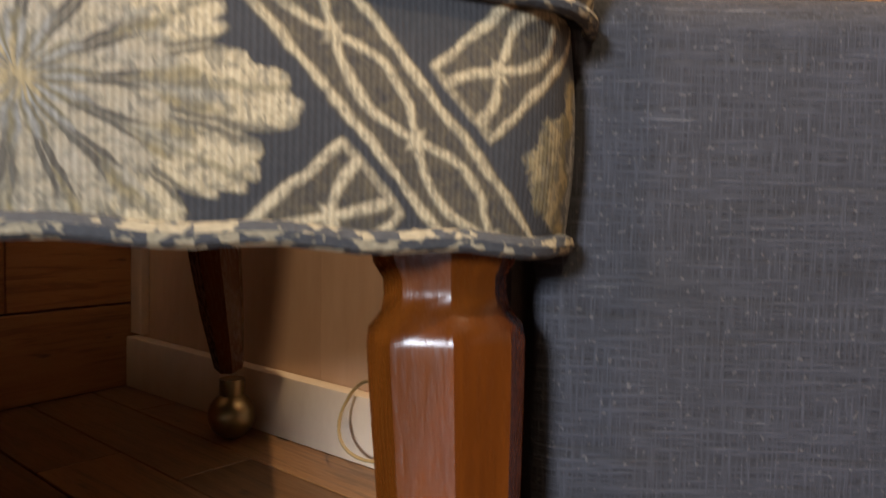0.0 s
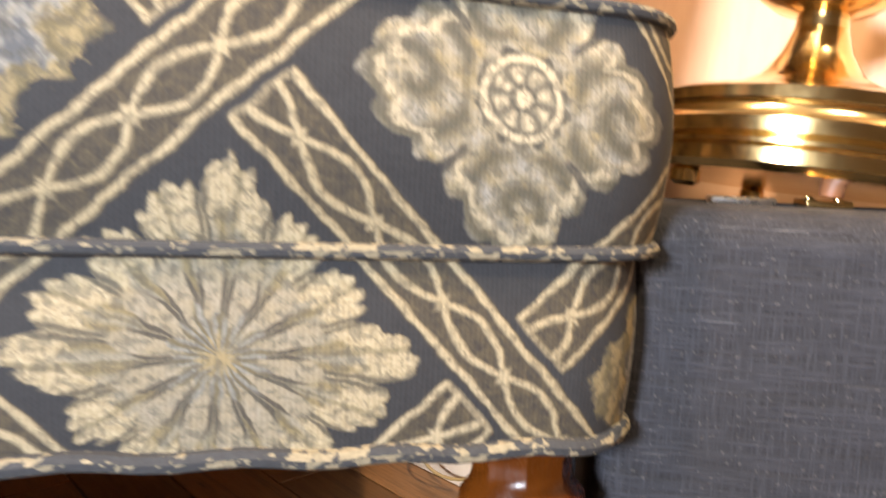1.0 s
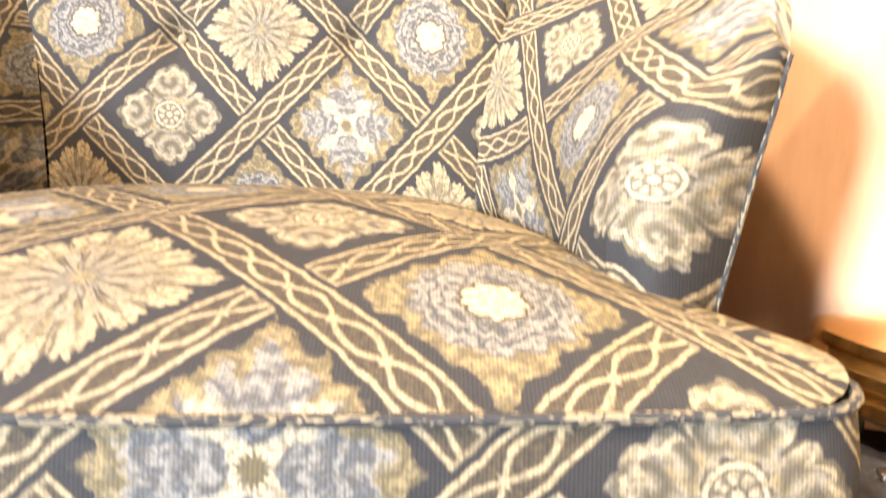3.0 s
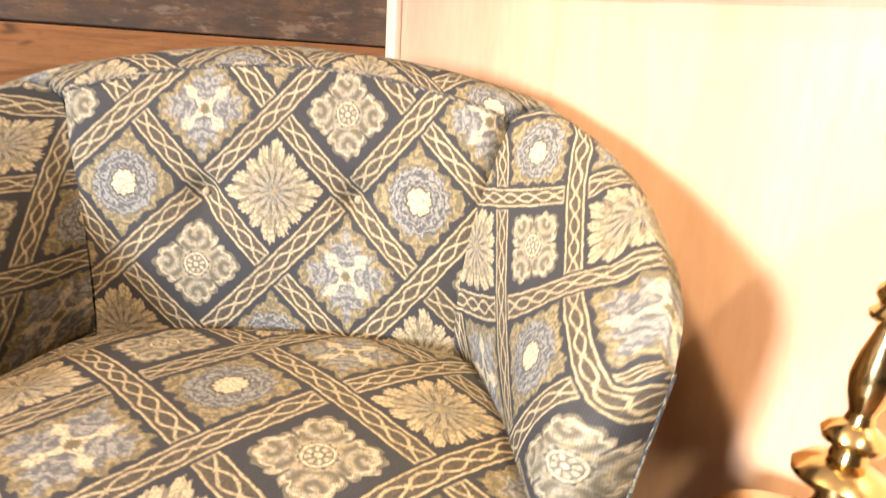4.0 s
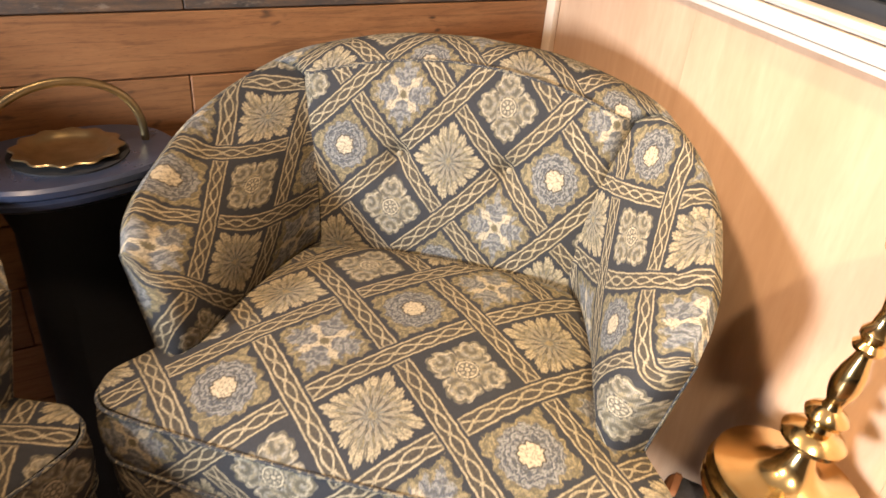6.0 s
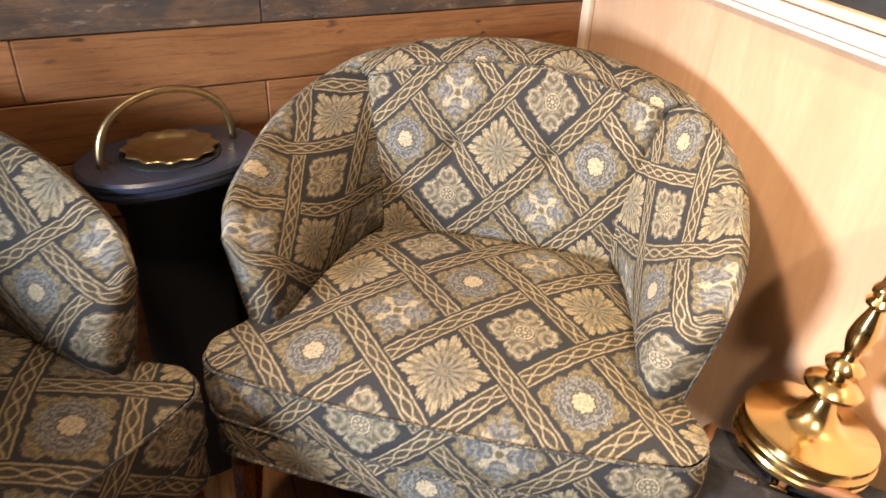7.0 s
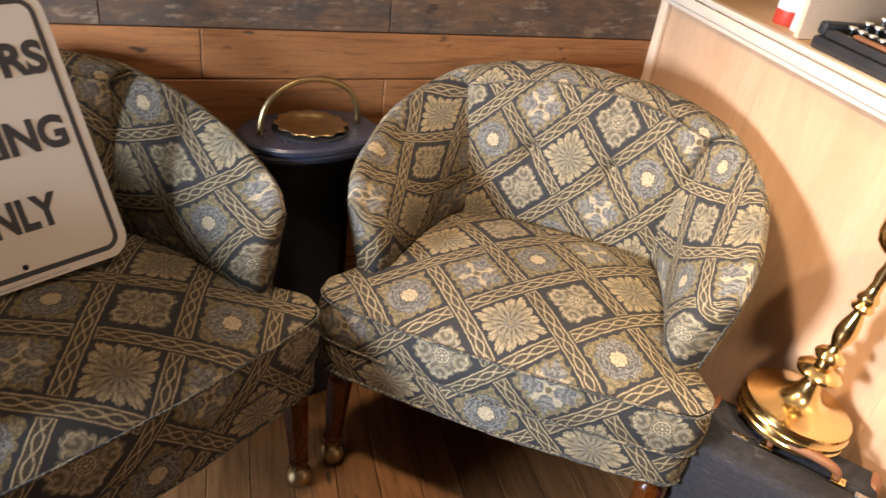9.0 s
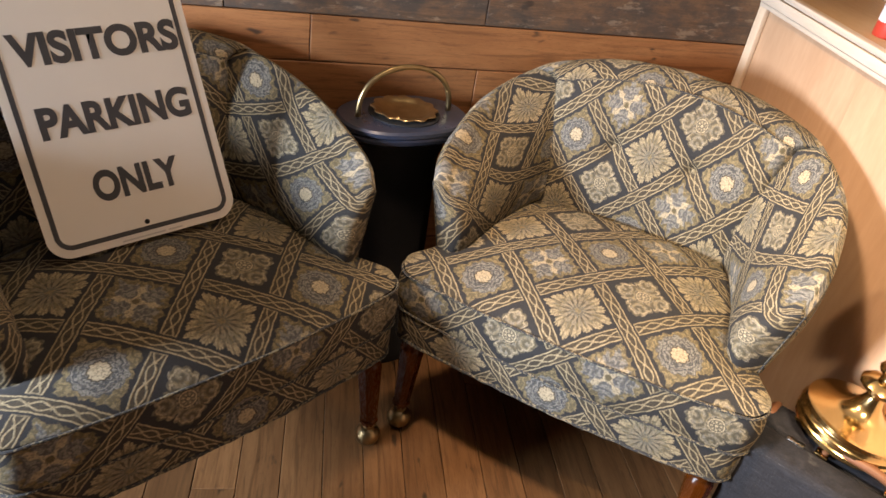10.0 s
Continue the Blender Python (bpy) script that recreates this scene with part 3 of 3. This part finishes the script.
def back_sheet(a, b):
    """The plump inner back between the arms, stuffed over the seat below."""
    s = 2 * a - 1
    x = s * (0.270 + 0.030 * b)
    top = 0.872 - 0.052 * s * s
    z = 0.478 + (top - 0.478) * b
    y = (0.502 - 0.015 * s * s) * (1 - b) + (0.578 - 0.055 * s * s) * b
    y -= 0.047 * (1 - abs(s) ** 4) * math.sin(math.pi * min(1, 0.10 + 0.88 * b)) ** 0.7
    y += 0.040 * (max(0, abs(s) - 0.88) / 0.12) ** 2
    for tx, tz in TUFTS:
        d = math.hypot(x - tx, z - tz)
        y += 0.020 * math.exp(-(d / 0.018) ** 2) + 0.014 * math.exp(-(d / 0.055) ** 2)
    y += 0.002 * noise.noise(Vector((x * 11, z * 11, 1)))
    return (Vector((x, y, z)), lattice(BACK_LAY, x, z - 0.708))


def top_rail(a, b):
    """The roll of cloth over the top of the back, behind the plump panel."""
    s = 2 * a - 1
    side = 1 if s >= 0 else -1
    p0 = back_sheet(a, 1.0)[0] + Vector((0, 0.004, -0.012))
    p2 = section(1.0 - abs(s) * 0.42, side, 1.0)
    p1 = p0.lerp(p2, 0.45) + Vector((0, 0, 0.034))
    p = p0 * (1 - b) ** 2 + p1 * 2 * b * (1 - b) + p2 * b * b
    p += Vector((0, 0, 0.0025)) * noise.noise(p * 14)
    return (p, lattice(BACK_LAY, p.x * 1.05 + 0.06, 0.20 + b * 0.12))


def arm_sheet(side):
    run = arc_table(side, 0.0, 0.66)

    def fn(a, b):
        p = section(a * 0.66, side, b, 0.066)
        pinch = max(0, a - 0.93) / 0.07
        toward = Vector((-p.x, 0.1 - p.y, 0)).normalized()
        p = p - toward * 0.012 * pinch * math.sin(math.pi * b)
        p += Vector((0, 0, 0.002)) * noise.noise(p * 9)
        i, r, f = tub(a * 0.66, side)
        v = b * ((r - i).length + 0.03) * 1.06
        return (p, lattice(ARM_LAY[side], run(a), v))
    return fn


def nose_sheet(side):
    """The arm's front end: the same cloth rolled forward and round to the outside."""
    lay = arm_sheet(side)

    def fn(a, b):
        p0, uv0 = lay(0.0, b)
        p1, uv1 = lay(0.10, b)
        ahead = (p0 - p1)
        ahead.z *= 0.3
        ahead.normalize()
        top = section(0.0, side, 1.0)
        out = Vector((side * 0.352, 0.150, 0.3)).lerp(top, b)
        ctrl = p0 + (ahead * (0.050 + 0.020 * math.sin(math.pi * b)) + Vector((side * 0.018, 0, 0.0))) * (1 - b ** 5)
        p = p0 * (1 - a) ** 2 + ctrl * 2 * a * (1 - a) + out * a * a
        k = -a * 0.085 / max(1e-4, (p1 - p0).length)
        return (p, (uv0[0] + (uv1[0] - uv0[0]) * k, uv0[1] + (uv1[1] - uv0[1]) * k))
    return fn


def outer_sheet(a, b):
    s = 2 * a - 1
    side = 1 if s >= 0 else -1
    t = 1.0 - abs(s)
    i, r, f = tub(t, side)
    top = section(t, side, 1.0)
    p = top.lerp(f, b)
    away = Vector((p.x * 0.8, p.y - 0.2, 0)).normalized()
    p += away * (0.020 * math.sin(math.pi * min(1, b * 1.6)) if b < 0.62 else 0.0) * min(1, t * 6)
    return (p, cloth_uv(s * 0.95, V0 - b * 0.55))


def armchair_leg(chair, top, foot, front):
    """Faceted tapering leg with a brass ball foot on a castor cup."""
    leg = part("leg", leg_mesh(front), LEG, chair, "turned mahogany leg")
    axis = (Vector(foot) - Vector(top))
    leg.matrix_basis = Matrix.Translation(top) @ axis.to_track_quat("-Z", "Y").to_matrix().to_4x4() @ pose(0, 0, 0, 0, 0, 22.5)
    n = axis.length
    cup = part("castor_cup", turned([(0.0135, 0.078), (0.0165, 0.079), (0.0165, 0.060), (0.0145, 0.056), (0.0145, 0.050)], 20), OLDBRASS, leg, "tarnished brass castor cup")
    ball = part("castor_ball", turned([(0.004, 0.0)] + [(0.0310 * math.sin(a), 0.0310 - 0.0310 * math.cos(a)) for a in np.linspace(0.25, 2.75, 14)], 24), OLDBRASS, leg, "tarnished brass ball castor")
    here = leg.matrix_basis.inverted()
    for ob in (cup, ball):
        ob.matrix_basis = here @ Matrix.Translation((foot[0], foot[1], 0.0))
    return leg


def leg_mesh(front):
    h = BASE_Z + 0.012 - 0.066
    if front:
        prof = [(0.0285, 0), (0.0285, -0.010), (0.0270, -0.018), (0.0235, -0.024), (0.0232, -0.030), (0.0245, -0.036), (0.0292, -0.042), (0.0300, -0.048), (0.0298, -0.054), (0.0288, -0.075), (0.0262, -0.12), (0.0225, -h + 0.040), (0.0200, -h + 0.022), (0.0235, -h + 0.018), (0.0235, -h + 0.012), (0.0185, -h + 0.008), (0.0175, -h)]
        return turned(prof[::-1], 8)
    prof = [(0.030, 0), (0.029, -0.06), (0.026, -0.14), (0.0190, -h)]
    return turned(prof[::-1], 8)


def make_armchair(m):
    c = thing("armchair", m, "tub armchair in dark flowered lattice tapestry on mahogany legs", "armchair", "pair of tapestry armchairs")
    cushion = part("seat_cushion", grid(seat_top, 60, 44), CLOTH, c, "plump loose seat cushion")
    part("boxing", grid(lambda a, b: seat_front(a, b, FRONT_Z, SEAM_Z, 0.006), 90, 8), CLOTH, cushion)
    part("seat_base", grid(lambda a, b: seat_front(a, b, SEAM_Z - 0.001, BASE_Z, 0.003, -0.008), 90, 8), CLOTH, c)
    edge = []
    for i in range(91):
        p, _ = seat_front(i / 90, 0, FRONT_Z, SEAM_Z, 0)
        edge.append(p + Vector((0, -0.001, 0.001)))
    part("piping", tube(edge, 0.0032), CORD, cushion, "piping cord flecked with cream")
    low = [Vector((p.x, p.y, SEAM_Z)) + Vector((0, -0.001, 0)) for p in edge]
    part("piping", tube(low, 0.0032), CORD, c, "piping cord flecked with cream")
    hem = [seat_front(i / 90, 1, FRONT_Z, BASE_Z, 0, -0.008)[0] + Vector((0, -0.001, 0.001 * math.sin(i * 1.3))) for i in range(91)]
    part("piping", tube(hem, 0.0040), CORD, c, "frayed piping cord along the hem")
    part("underside", box(-0.372, 0.372, 0.02, 0.56, BASE_Z + 0.004, SEAM_Z - 0.02), SOOT, c, "black cloth underside")
    part("inner_back", grid(back_sheet, 72, 40), CLOTH, c, "plump inner back with two tufts")
    for tx, tz in TUFTS:
        best = min((back_sheet(a / 90, b / 60)[0] for a in range(91) for b in range(61)), key=lambda q: (q.x - tx) ** 2 + (q.z - tz) ** 2)
        bm = bmesh.new()
        bmesh.ops.create_uvsphere(bm, u_segments=12, v_segments=8, radius=0.0065, matrix=pose(*best))
        part("tuft_button", bm, TUFT, c)
    part("top_rail", grid(top_rail, 64, 10), CLOTH, c)
    crest = [back_sheet(0.01 + 0.98 * k / 60, 1.0)[0] + Vector((0, 0.001, 0.001)) for k in range(61)]
    part("piping", tube(crest, 0.0026), CORD, c, "piping cord along the inner back")
    for side in (1, -1):
        lip = [nose_sheet(side)(0.97, k / 24)[0] for k in range(25)]
        part("piping", tube(lip, 0.0024), CORD, c, "piping cord round the arm")
        part("arm", grid(arm_sheet(side), 48, 30), CLOTH, c, "flared padded arm")
        part("arm_front", grid(nose_sheet(side), 14, 24), CLOTH, c)
    part("outer_back", grid(outer_sheet, 80, 12), CLOTH, c, "curved outer shell")
    for side in (1, -1):
        armchair_leg(c, (side * 0.352, 0.030, BASE_Z + 0.012), (side * 0.356, 0.010, 0.066), True)
        armchair_leg(c, (side * 0.240, 0.580, BASE_Z + 0.012), (side * 0.262, 0.728, 0.066), False)
    return c


chair = make_armchair(pose(-0.0166, 0.4233, 0, 0, 0, -41.6))
tagged(copy_thing(chair, pose(-0.6731, 0.4356, 0, 0, 0, 29.0)), "tub armchair in flowered lattice tapestry holding a metal sign")

# ---- things round the chairs ----
# suitcase standing on its long side, lamp on top
CASE_Z = 0.392
suit = thing("suitcase", pose(0.4656, 0.0994, 0, 0, 0, -58), "worn blue-grey cloth suitcase with tan leather trim, standing upright", "suitcase")
part("body", box(-0.1675, 0.1675, -0.0925, -0.001, 0.004, CASE_Z, 0.020, 4), CANVAS, suit)
part("lid", box(-0.1675, 0.1675, 0.0005, 0.0925, 0.004, CASE_Z - 0.001, 0.020, 4), CANVAS, suit)
for x in (-0.1705, 0.1375):
    part("corner_patch", box(x, x + 0.033, 0.025, 0.0955, CASE_Z - 0.052, CASE_Z + 0.0022, 0.021, 4), LEATHER, suit, "tan leather corner patch")
for x in (-0.085, 0.145):
    clasp = part("clasp", box(x - 0.018, x + 0.018, -0.020, -0.006, CASE_Z - 0.001, CASE_Z + 0.004, 0.0018), STEEL, suit, "nickel clasp")
grip = [(0.03 - 0.062 * math.cos(q), 0.0, CASE_Z + 0.006 + 0.024 * math.sin(q) ** 0.6) for q in np.linspace(0.0, math.pi, 26)]
handle = part("handle", tube(grip, lambda u: 0.0065 + 0.0030 * math.sin(math.pi * u), 10), LEATHER, suit, "tan leather handle")
for v in handle.data.vertices:
    v.co.y *= 1.25
for x in (-0.036, 0.096):
    part("handle_plate", box(x - 0.013, x + 0.013, -0.011, 0.011, CASE_Z - 0.001, CASE_Z + 0.004, 0.0015), BRASS, handle, "brass handle plate")
    for dx in (-0.008, 0.008):
        part("rivet", turned([(0.0028, 0.0035), (0.0026, 0.0052), (0.001, 0.006)], 10, None, (x + dx, 0, CASE_Z)), BRASS, handle)

# brass lamp
lampstand = thing("brass_lamp", pose(0.533, 0.168, CASE_Z - 0.001, 0, 0, 56) @ pose(0, 0, 0, 6, 0, 0) @ Matrix.Diagonal((0.96, 0.96, 1.2, 1)), "polished brass baluster lamp on a stepped round foot", "lamp")
foot = [(0.02, 0.010), (0.108, 0.010), (0.113, 0.014), (0.113, 0.021), (0.109, 0.024), (0.109, 0.026), (0.114, 0.029), (0.114, 0.036), (0.108, 0.040), (0.107, 0.043), (0.110, 0.046), (0.109, 0.052), (0.100, 0.055), (0.060, 0.062), (0.036, 0.072), (0.024, 0.086), (0.018, 0.100)]
part("foot", turned(foot, 64), BRASS, lampstand)
stem = [(0.018, 0.100), (0.017, 0.108), (0.034, 0.112), (0.045, 0.118), (0.046, 0.124), (0.036, 0.132), (0.018, 0.138), (0.016, 0.146), (0.028, 0.151), (0.031, 0.157), (0.026, 0.163), (0.014, 0.169), (0.012, 0.176), (0.018, 0.190), (0.021, 0.204), (0.018, 0.222), (0.012, 0.240), (0.011, 0.246), (0.020, 0.251), (0.022, 0.256), (0.015, 0.262), (0.020, 0.268), (0.020, 0.274), (0.013, 0.282), (0.011, 0.30), (0.014, 0.315), (0.011, 0.33), (0.012, 0.345), (0.030, 0.352), (0.044, 0.364), (0.050, 0.380), (0.051, 0.398), (0.054, 0.402), (0.054, 0.408), (0.045, 0.411), (0.020, 0.414)]
part("stem", turned(stem, 40), BRASS, lampstand)
for k in range(3):
    a = radians(120 * k + 215)
    bm = turned([(0.006, 0.0), (0.010, 0.002), (0.010, 0.008), (0.006, 0.012)], 14, None, (0.099 * math.cos(a), 0.099 * math.sin(a), 0))
    part("toe", bm, BRASS, lampstand)

# smoker's stand
stand = thing("smoking_stand", pose(-0.274, 0.988, 0, 0, 0, 14), "blue-black painted smoking stand with a brass tray and arched handle", "stand")


def oval(rx, ry, k, n=64, e=2.6):
    a = 2 * math.pi * k / n
    c, s = math.cos(a), math.sin(a)
    return (rx * math.copysign(abs(c) ** (2 / e), c), ry * math.copysign(abs(s) ** (2 / e), s))


def oval_loft(levels, n=64, e=2.3):
    bm = bmesh.new()
    rings = [[bm.verts.new((*oval(rx, ry, k, n, e), z)) for k in range(n)] for rx, ry, z in levels]
    for a, b in zip(rings, rings[1:]):
        for k in range(n):
            bm.faces.new((a[k], a[(k + 1) % n], b[(k + 1) % n], b[k]))
    bm.faces.new(rings[0][::-1])
    bm.faces.new(rings[-1])
    return bm


part("top", oval_loft([(0.10, 0.075, 0.690), (0.150, 0.104, 0.692), (0.162, 0.114, 0.700), (0.164, 0.116, 0.709), (0.160, 0.113, 0.714), (0.166, 0.118, 0.719), (0.166, 0.118, 0.728), (0.160, 0.113, 0.733), (0.09, 0.07, 0.734)]), BLUEPAINT, stand)
part("well", turned([(0.02, 0.7335), (0.088, 0.7335), (0.088, 0.7365), (0.02, 0.7365)], 40), SOOT, stand)
bm = bmesh.new()
n = 72
rings = []
for rad, z, wave in ((0.012, 0.7375, 0), (0.050, 0.738, 0), (0.060, 0.742, 0), (0.066, 0.747, 0.3), (0.078, 0.748, 1.0), (0.080, 0.746, 1.0), (0.062, 0.7372, 0.2)):
    rings.append([bm.verts.new(((rad + wave * 0.0045 * math.sin(k * 12 * 2 * math.pi / n)) * math.cos(2 * math.pi * k / n), (rad + wave * 0.0045 * math.sin(k * 12 * 2 * math.pi / n)) * math.sin(2 * math.pi * k / n), z)) for k in range(n)])
for a, b in zip(rings, rings[1:]):
    for k in range(n):
        bm.faces.new((a[k], a[(k + 1) % n], b[(k + 1) % n], b[k]))
bm.faces.new(rings[0])
part("ash_tray", bm, OLDBRASS, stand, "scalloped tarnished brass tray")
arch = [(-0.122 * math.cos(a), 0.0, 0.731 + 0.118 * math.sin(a) ** 0.75) for a in np.linspace(0, math.pi, 40)]
part("handle", tube(arch, 0.0068, 10), OLDBRASS, stand, "arched brass handle")
part("pedestal", oval_loft([(0.125, 0.085, 0.0), (0.125, 0.085, 0.03), (0.105, 0.07, 0.05), (0.100, 0.066, 0.62), (0.12, 0.08, 0.689)]), SOOT, stand, "dull black pedestal")

# parking sign
SIGN_W, SIGN_H = 0.37, 0.505


def rounded(w, h, r, z, n=8):
    pts = []
    for cx, cy, a0 in ((w / 2 - r, h / 2 - r, 0), (-w / 2 + r, h / 2 - r, 90), (-w / 2 + r, -h / 2 + r, 180), (w / 2 - r, -h / 2 + r, 270)):
        for k in range(n + 1):
            a = radians(a0 + 90 * k / n)
            pts.append((cx + r * math.cos(a), cy + r * math.sin(a), z))
    return pts


def slab(w, h, r, z0, z1):
    bm = bmesh.new()
    a = [bm.verts.new(p) for p in rounded(w, h, r, z0)]
    b = [bm.verts.new(p) for p in rounded(w, h, r, z1)]
    for k in range(len(a)):
        bm.faces.new((a[k], a[(k + 1) % len(a)], b[(k + 1) % len(a)], b[k]))
    bm.faces.new(a[::-1])
    bm.faces.new(b)
    return bm


def frame_ring(w, h, r, t, z):
    bm = bmesh.new()
    a = [bm.verts.new(p) for p in rounded(w, h, r, z)]
    b = [bm.verts.new(p) for p in rounded(w - 2 * t, h - 2 * t, r - t, z)]
    for k in range(len(a)):
        bm.faces.new((a[k], a[(k + 1) % len(a)], b[(k + 1) % len(a)], b[k]))
    return bm


# the plate's own axes: x to the right, y up its face, z out of the face
SIGN_POSE = pose(-0.8355, 0.7097, 0.562, 0, 0, 24) @ pose(0, 0, 0, 62.5, 0, 0) @ pose(0, 0, 0, 0, 0, 2.7) @ pose(0, SIGN_H / 2, 0)
sign = thing("parking_sign", SIGN_POSE, "white metal parking sign with black lettering leaning in the armchair", "sign")
plate = part("plate", slab(SIGN_W, SIGN_H, 0.042, -0.0016, 0), SIGNWHITE, sign, "white enamelled plate")
part("border", frame_ring(SIGN_W - 0.030, SIGN_H - 0.030, 0.030, 0.0095, 0.0004), SIGNBLACK, sign, "black border line")
for text, y, size, wide in (("VISITORS", 0.356 - SIGN_H / 2, 0.066, 0.306), ("PARKING", 0.222 - SIGN_H / 2, 0.066, 0.284), ("ONLY", 0.090 - SIGN_H / 2, 0.066, 0.168)):
    cu = bpy.data.curves.new("lettering", "FONT")
    cu.body, cu.size, cu.align_x, cu.offset = text, size, "CENTER", 0.0028
    tmp = bpy.data.objects.new("lettering", cu)
    scene.collection.objects.link(tmp)
    dg = bpy.context.evaluated_depsgraph_get()
    me = bpy.data.meshes.new_from_object(tmp.evaluated_get(dg))
    bpy.data.objects.remove(tmp)
    xs = [v.co.x for v in me.vertices]
    ys = [v.co.y for v in me.vertices]
    k = wide / (max(xs) - min(xs))
    mid = (max(xs) + min(xs)) / 2
    h = 0.061 / (max(ys) - min(ys))
    for v in me.vertices:
        v.co = ((v.co.x - mid) * k + 0.006, (v.co.y - min(ys)) * h + y, 0.0005)
    me.materials.clear()
    me.materials.append(SIGNBLACK)
    ob = new("lettering", me)
    ob.parent = sign
    tagged(ob, "black painted letters")
for y in (-SIGN_H / 2 + 0.033, SIGN_H / 2 - 0.033):
    part("bolt_hole", turned([(0.0005, 0.0002), (0.0052, 0.0004), (0.005, 0.0008), (0.0005, 0.0008)], 14, None, (0, y, 0)), SOOT, sign)
for x0, x1 in ((-0.055, 0.030), (0.036, 0.066)):
    part("maker_line", box(x0, x1, -SIGN_H / 2 + 0.0045, -SIGN_H / 2 + 0.0075, 0.0002, 0.0005), plain("faded_print", (0.42, 0.40, 0.38), (0.5, 0.48, 0.45), 0.5), sign, "", False)

# ---- boards of the floor and the wall, piece by piece ----
ground = bpy.data.objects["floor"]
wall = bpy.data.objects["wall_north"]
tilt = pose(0, 0, 0, 0, 0, 82.5)
rng = random.Random(4)
board_mesh = {}


def board(length, width, thick, material, key, bevel=0.0012):
    if key not in board_mesh:
        bm = box(-length / 2, length / 2, -width / 2, width / 2, -thick, 0, bevel, 1)
        me = bpy.data.meshes.new(key)
        bm.to_mesh(me)
        bm.free()
        me.materials.append(material)
        board_mesh[key] = me
    return board_mesh[key]


WIDE = 0.098
for k in range(-26, 26):
    x = -3.4 + rng.random() * 0.6
    while x < 3.2:
        length = rng.choice((0.55, 0.75, 0.95, 1.2))
        place = tilt @ Vector((x + length / 2, k * WIDE + 0.012, 0))
        if -2.2 < place.x < 1.4 and -1.7 < place.y < 1.5:
            ob = new("floorboard", board(length - 0.0015, WIDE - 0.0018, 0.011, FLOORWOOD, "floorboard_%d" % round(length * 100)))
            ob.parent = ground
            ob.matrix_basis = Matrix.Translation((place.x, place.y, -0.0008 * rng.random())) @ pose(0, 0, 0, 0, 0, 82.5 + rng.uniform(-0.05, 0.05))
        x += length

rows = [(0.0, 0.14), (0.14, 0.275), (0.275, 0.41), (0.41, 0.545), (0.545, 0.672), (0.672, 0.796), (0.796, 0.912), (0.912, 1.042), (1.042, 1.18), (1.18, 1.32), (1.32, 1.46), (1.46, 1.60)]
joints = {5: [-1.9, -0.05, 1.3], 6: [-1.75, -0.49, 1.3], 7: [-2.0, -0.69, -0.048, 1.3]}
for r, (z0, z1) in enumerate(rows):
    cuts = joints.get(r) or [-2.3 + 0.3 * (r % 3), -0.9 + 0.25 * (r % 4), 0.35 + 0.2 * (r % 2), 1.35]
    cuts = [-3.1] + cuts
    for a, b in zip(cuts, cuts[1:]):
        mat = PLANK_GREY if r in (7, 8, 10) else PLANK
        bm = box(-(b - a) / 2 + 0.001, (b - a) / 2 - 0.001, 0, 0.022, -(z1 - z0) / 2 + 0.0015, (z1 - z0) / 2 - 0.0015, 0.0016, 1)
        ob = part("cladding_board", bm, mat, wall, "", False)
        ob.matrix_basis = Matrix.Translation(((a + b) / 2, 1.148 + rng.uniform(-0.002, 0.002), (z0 + z1) / 2))
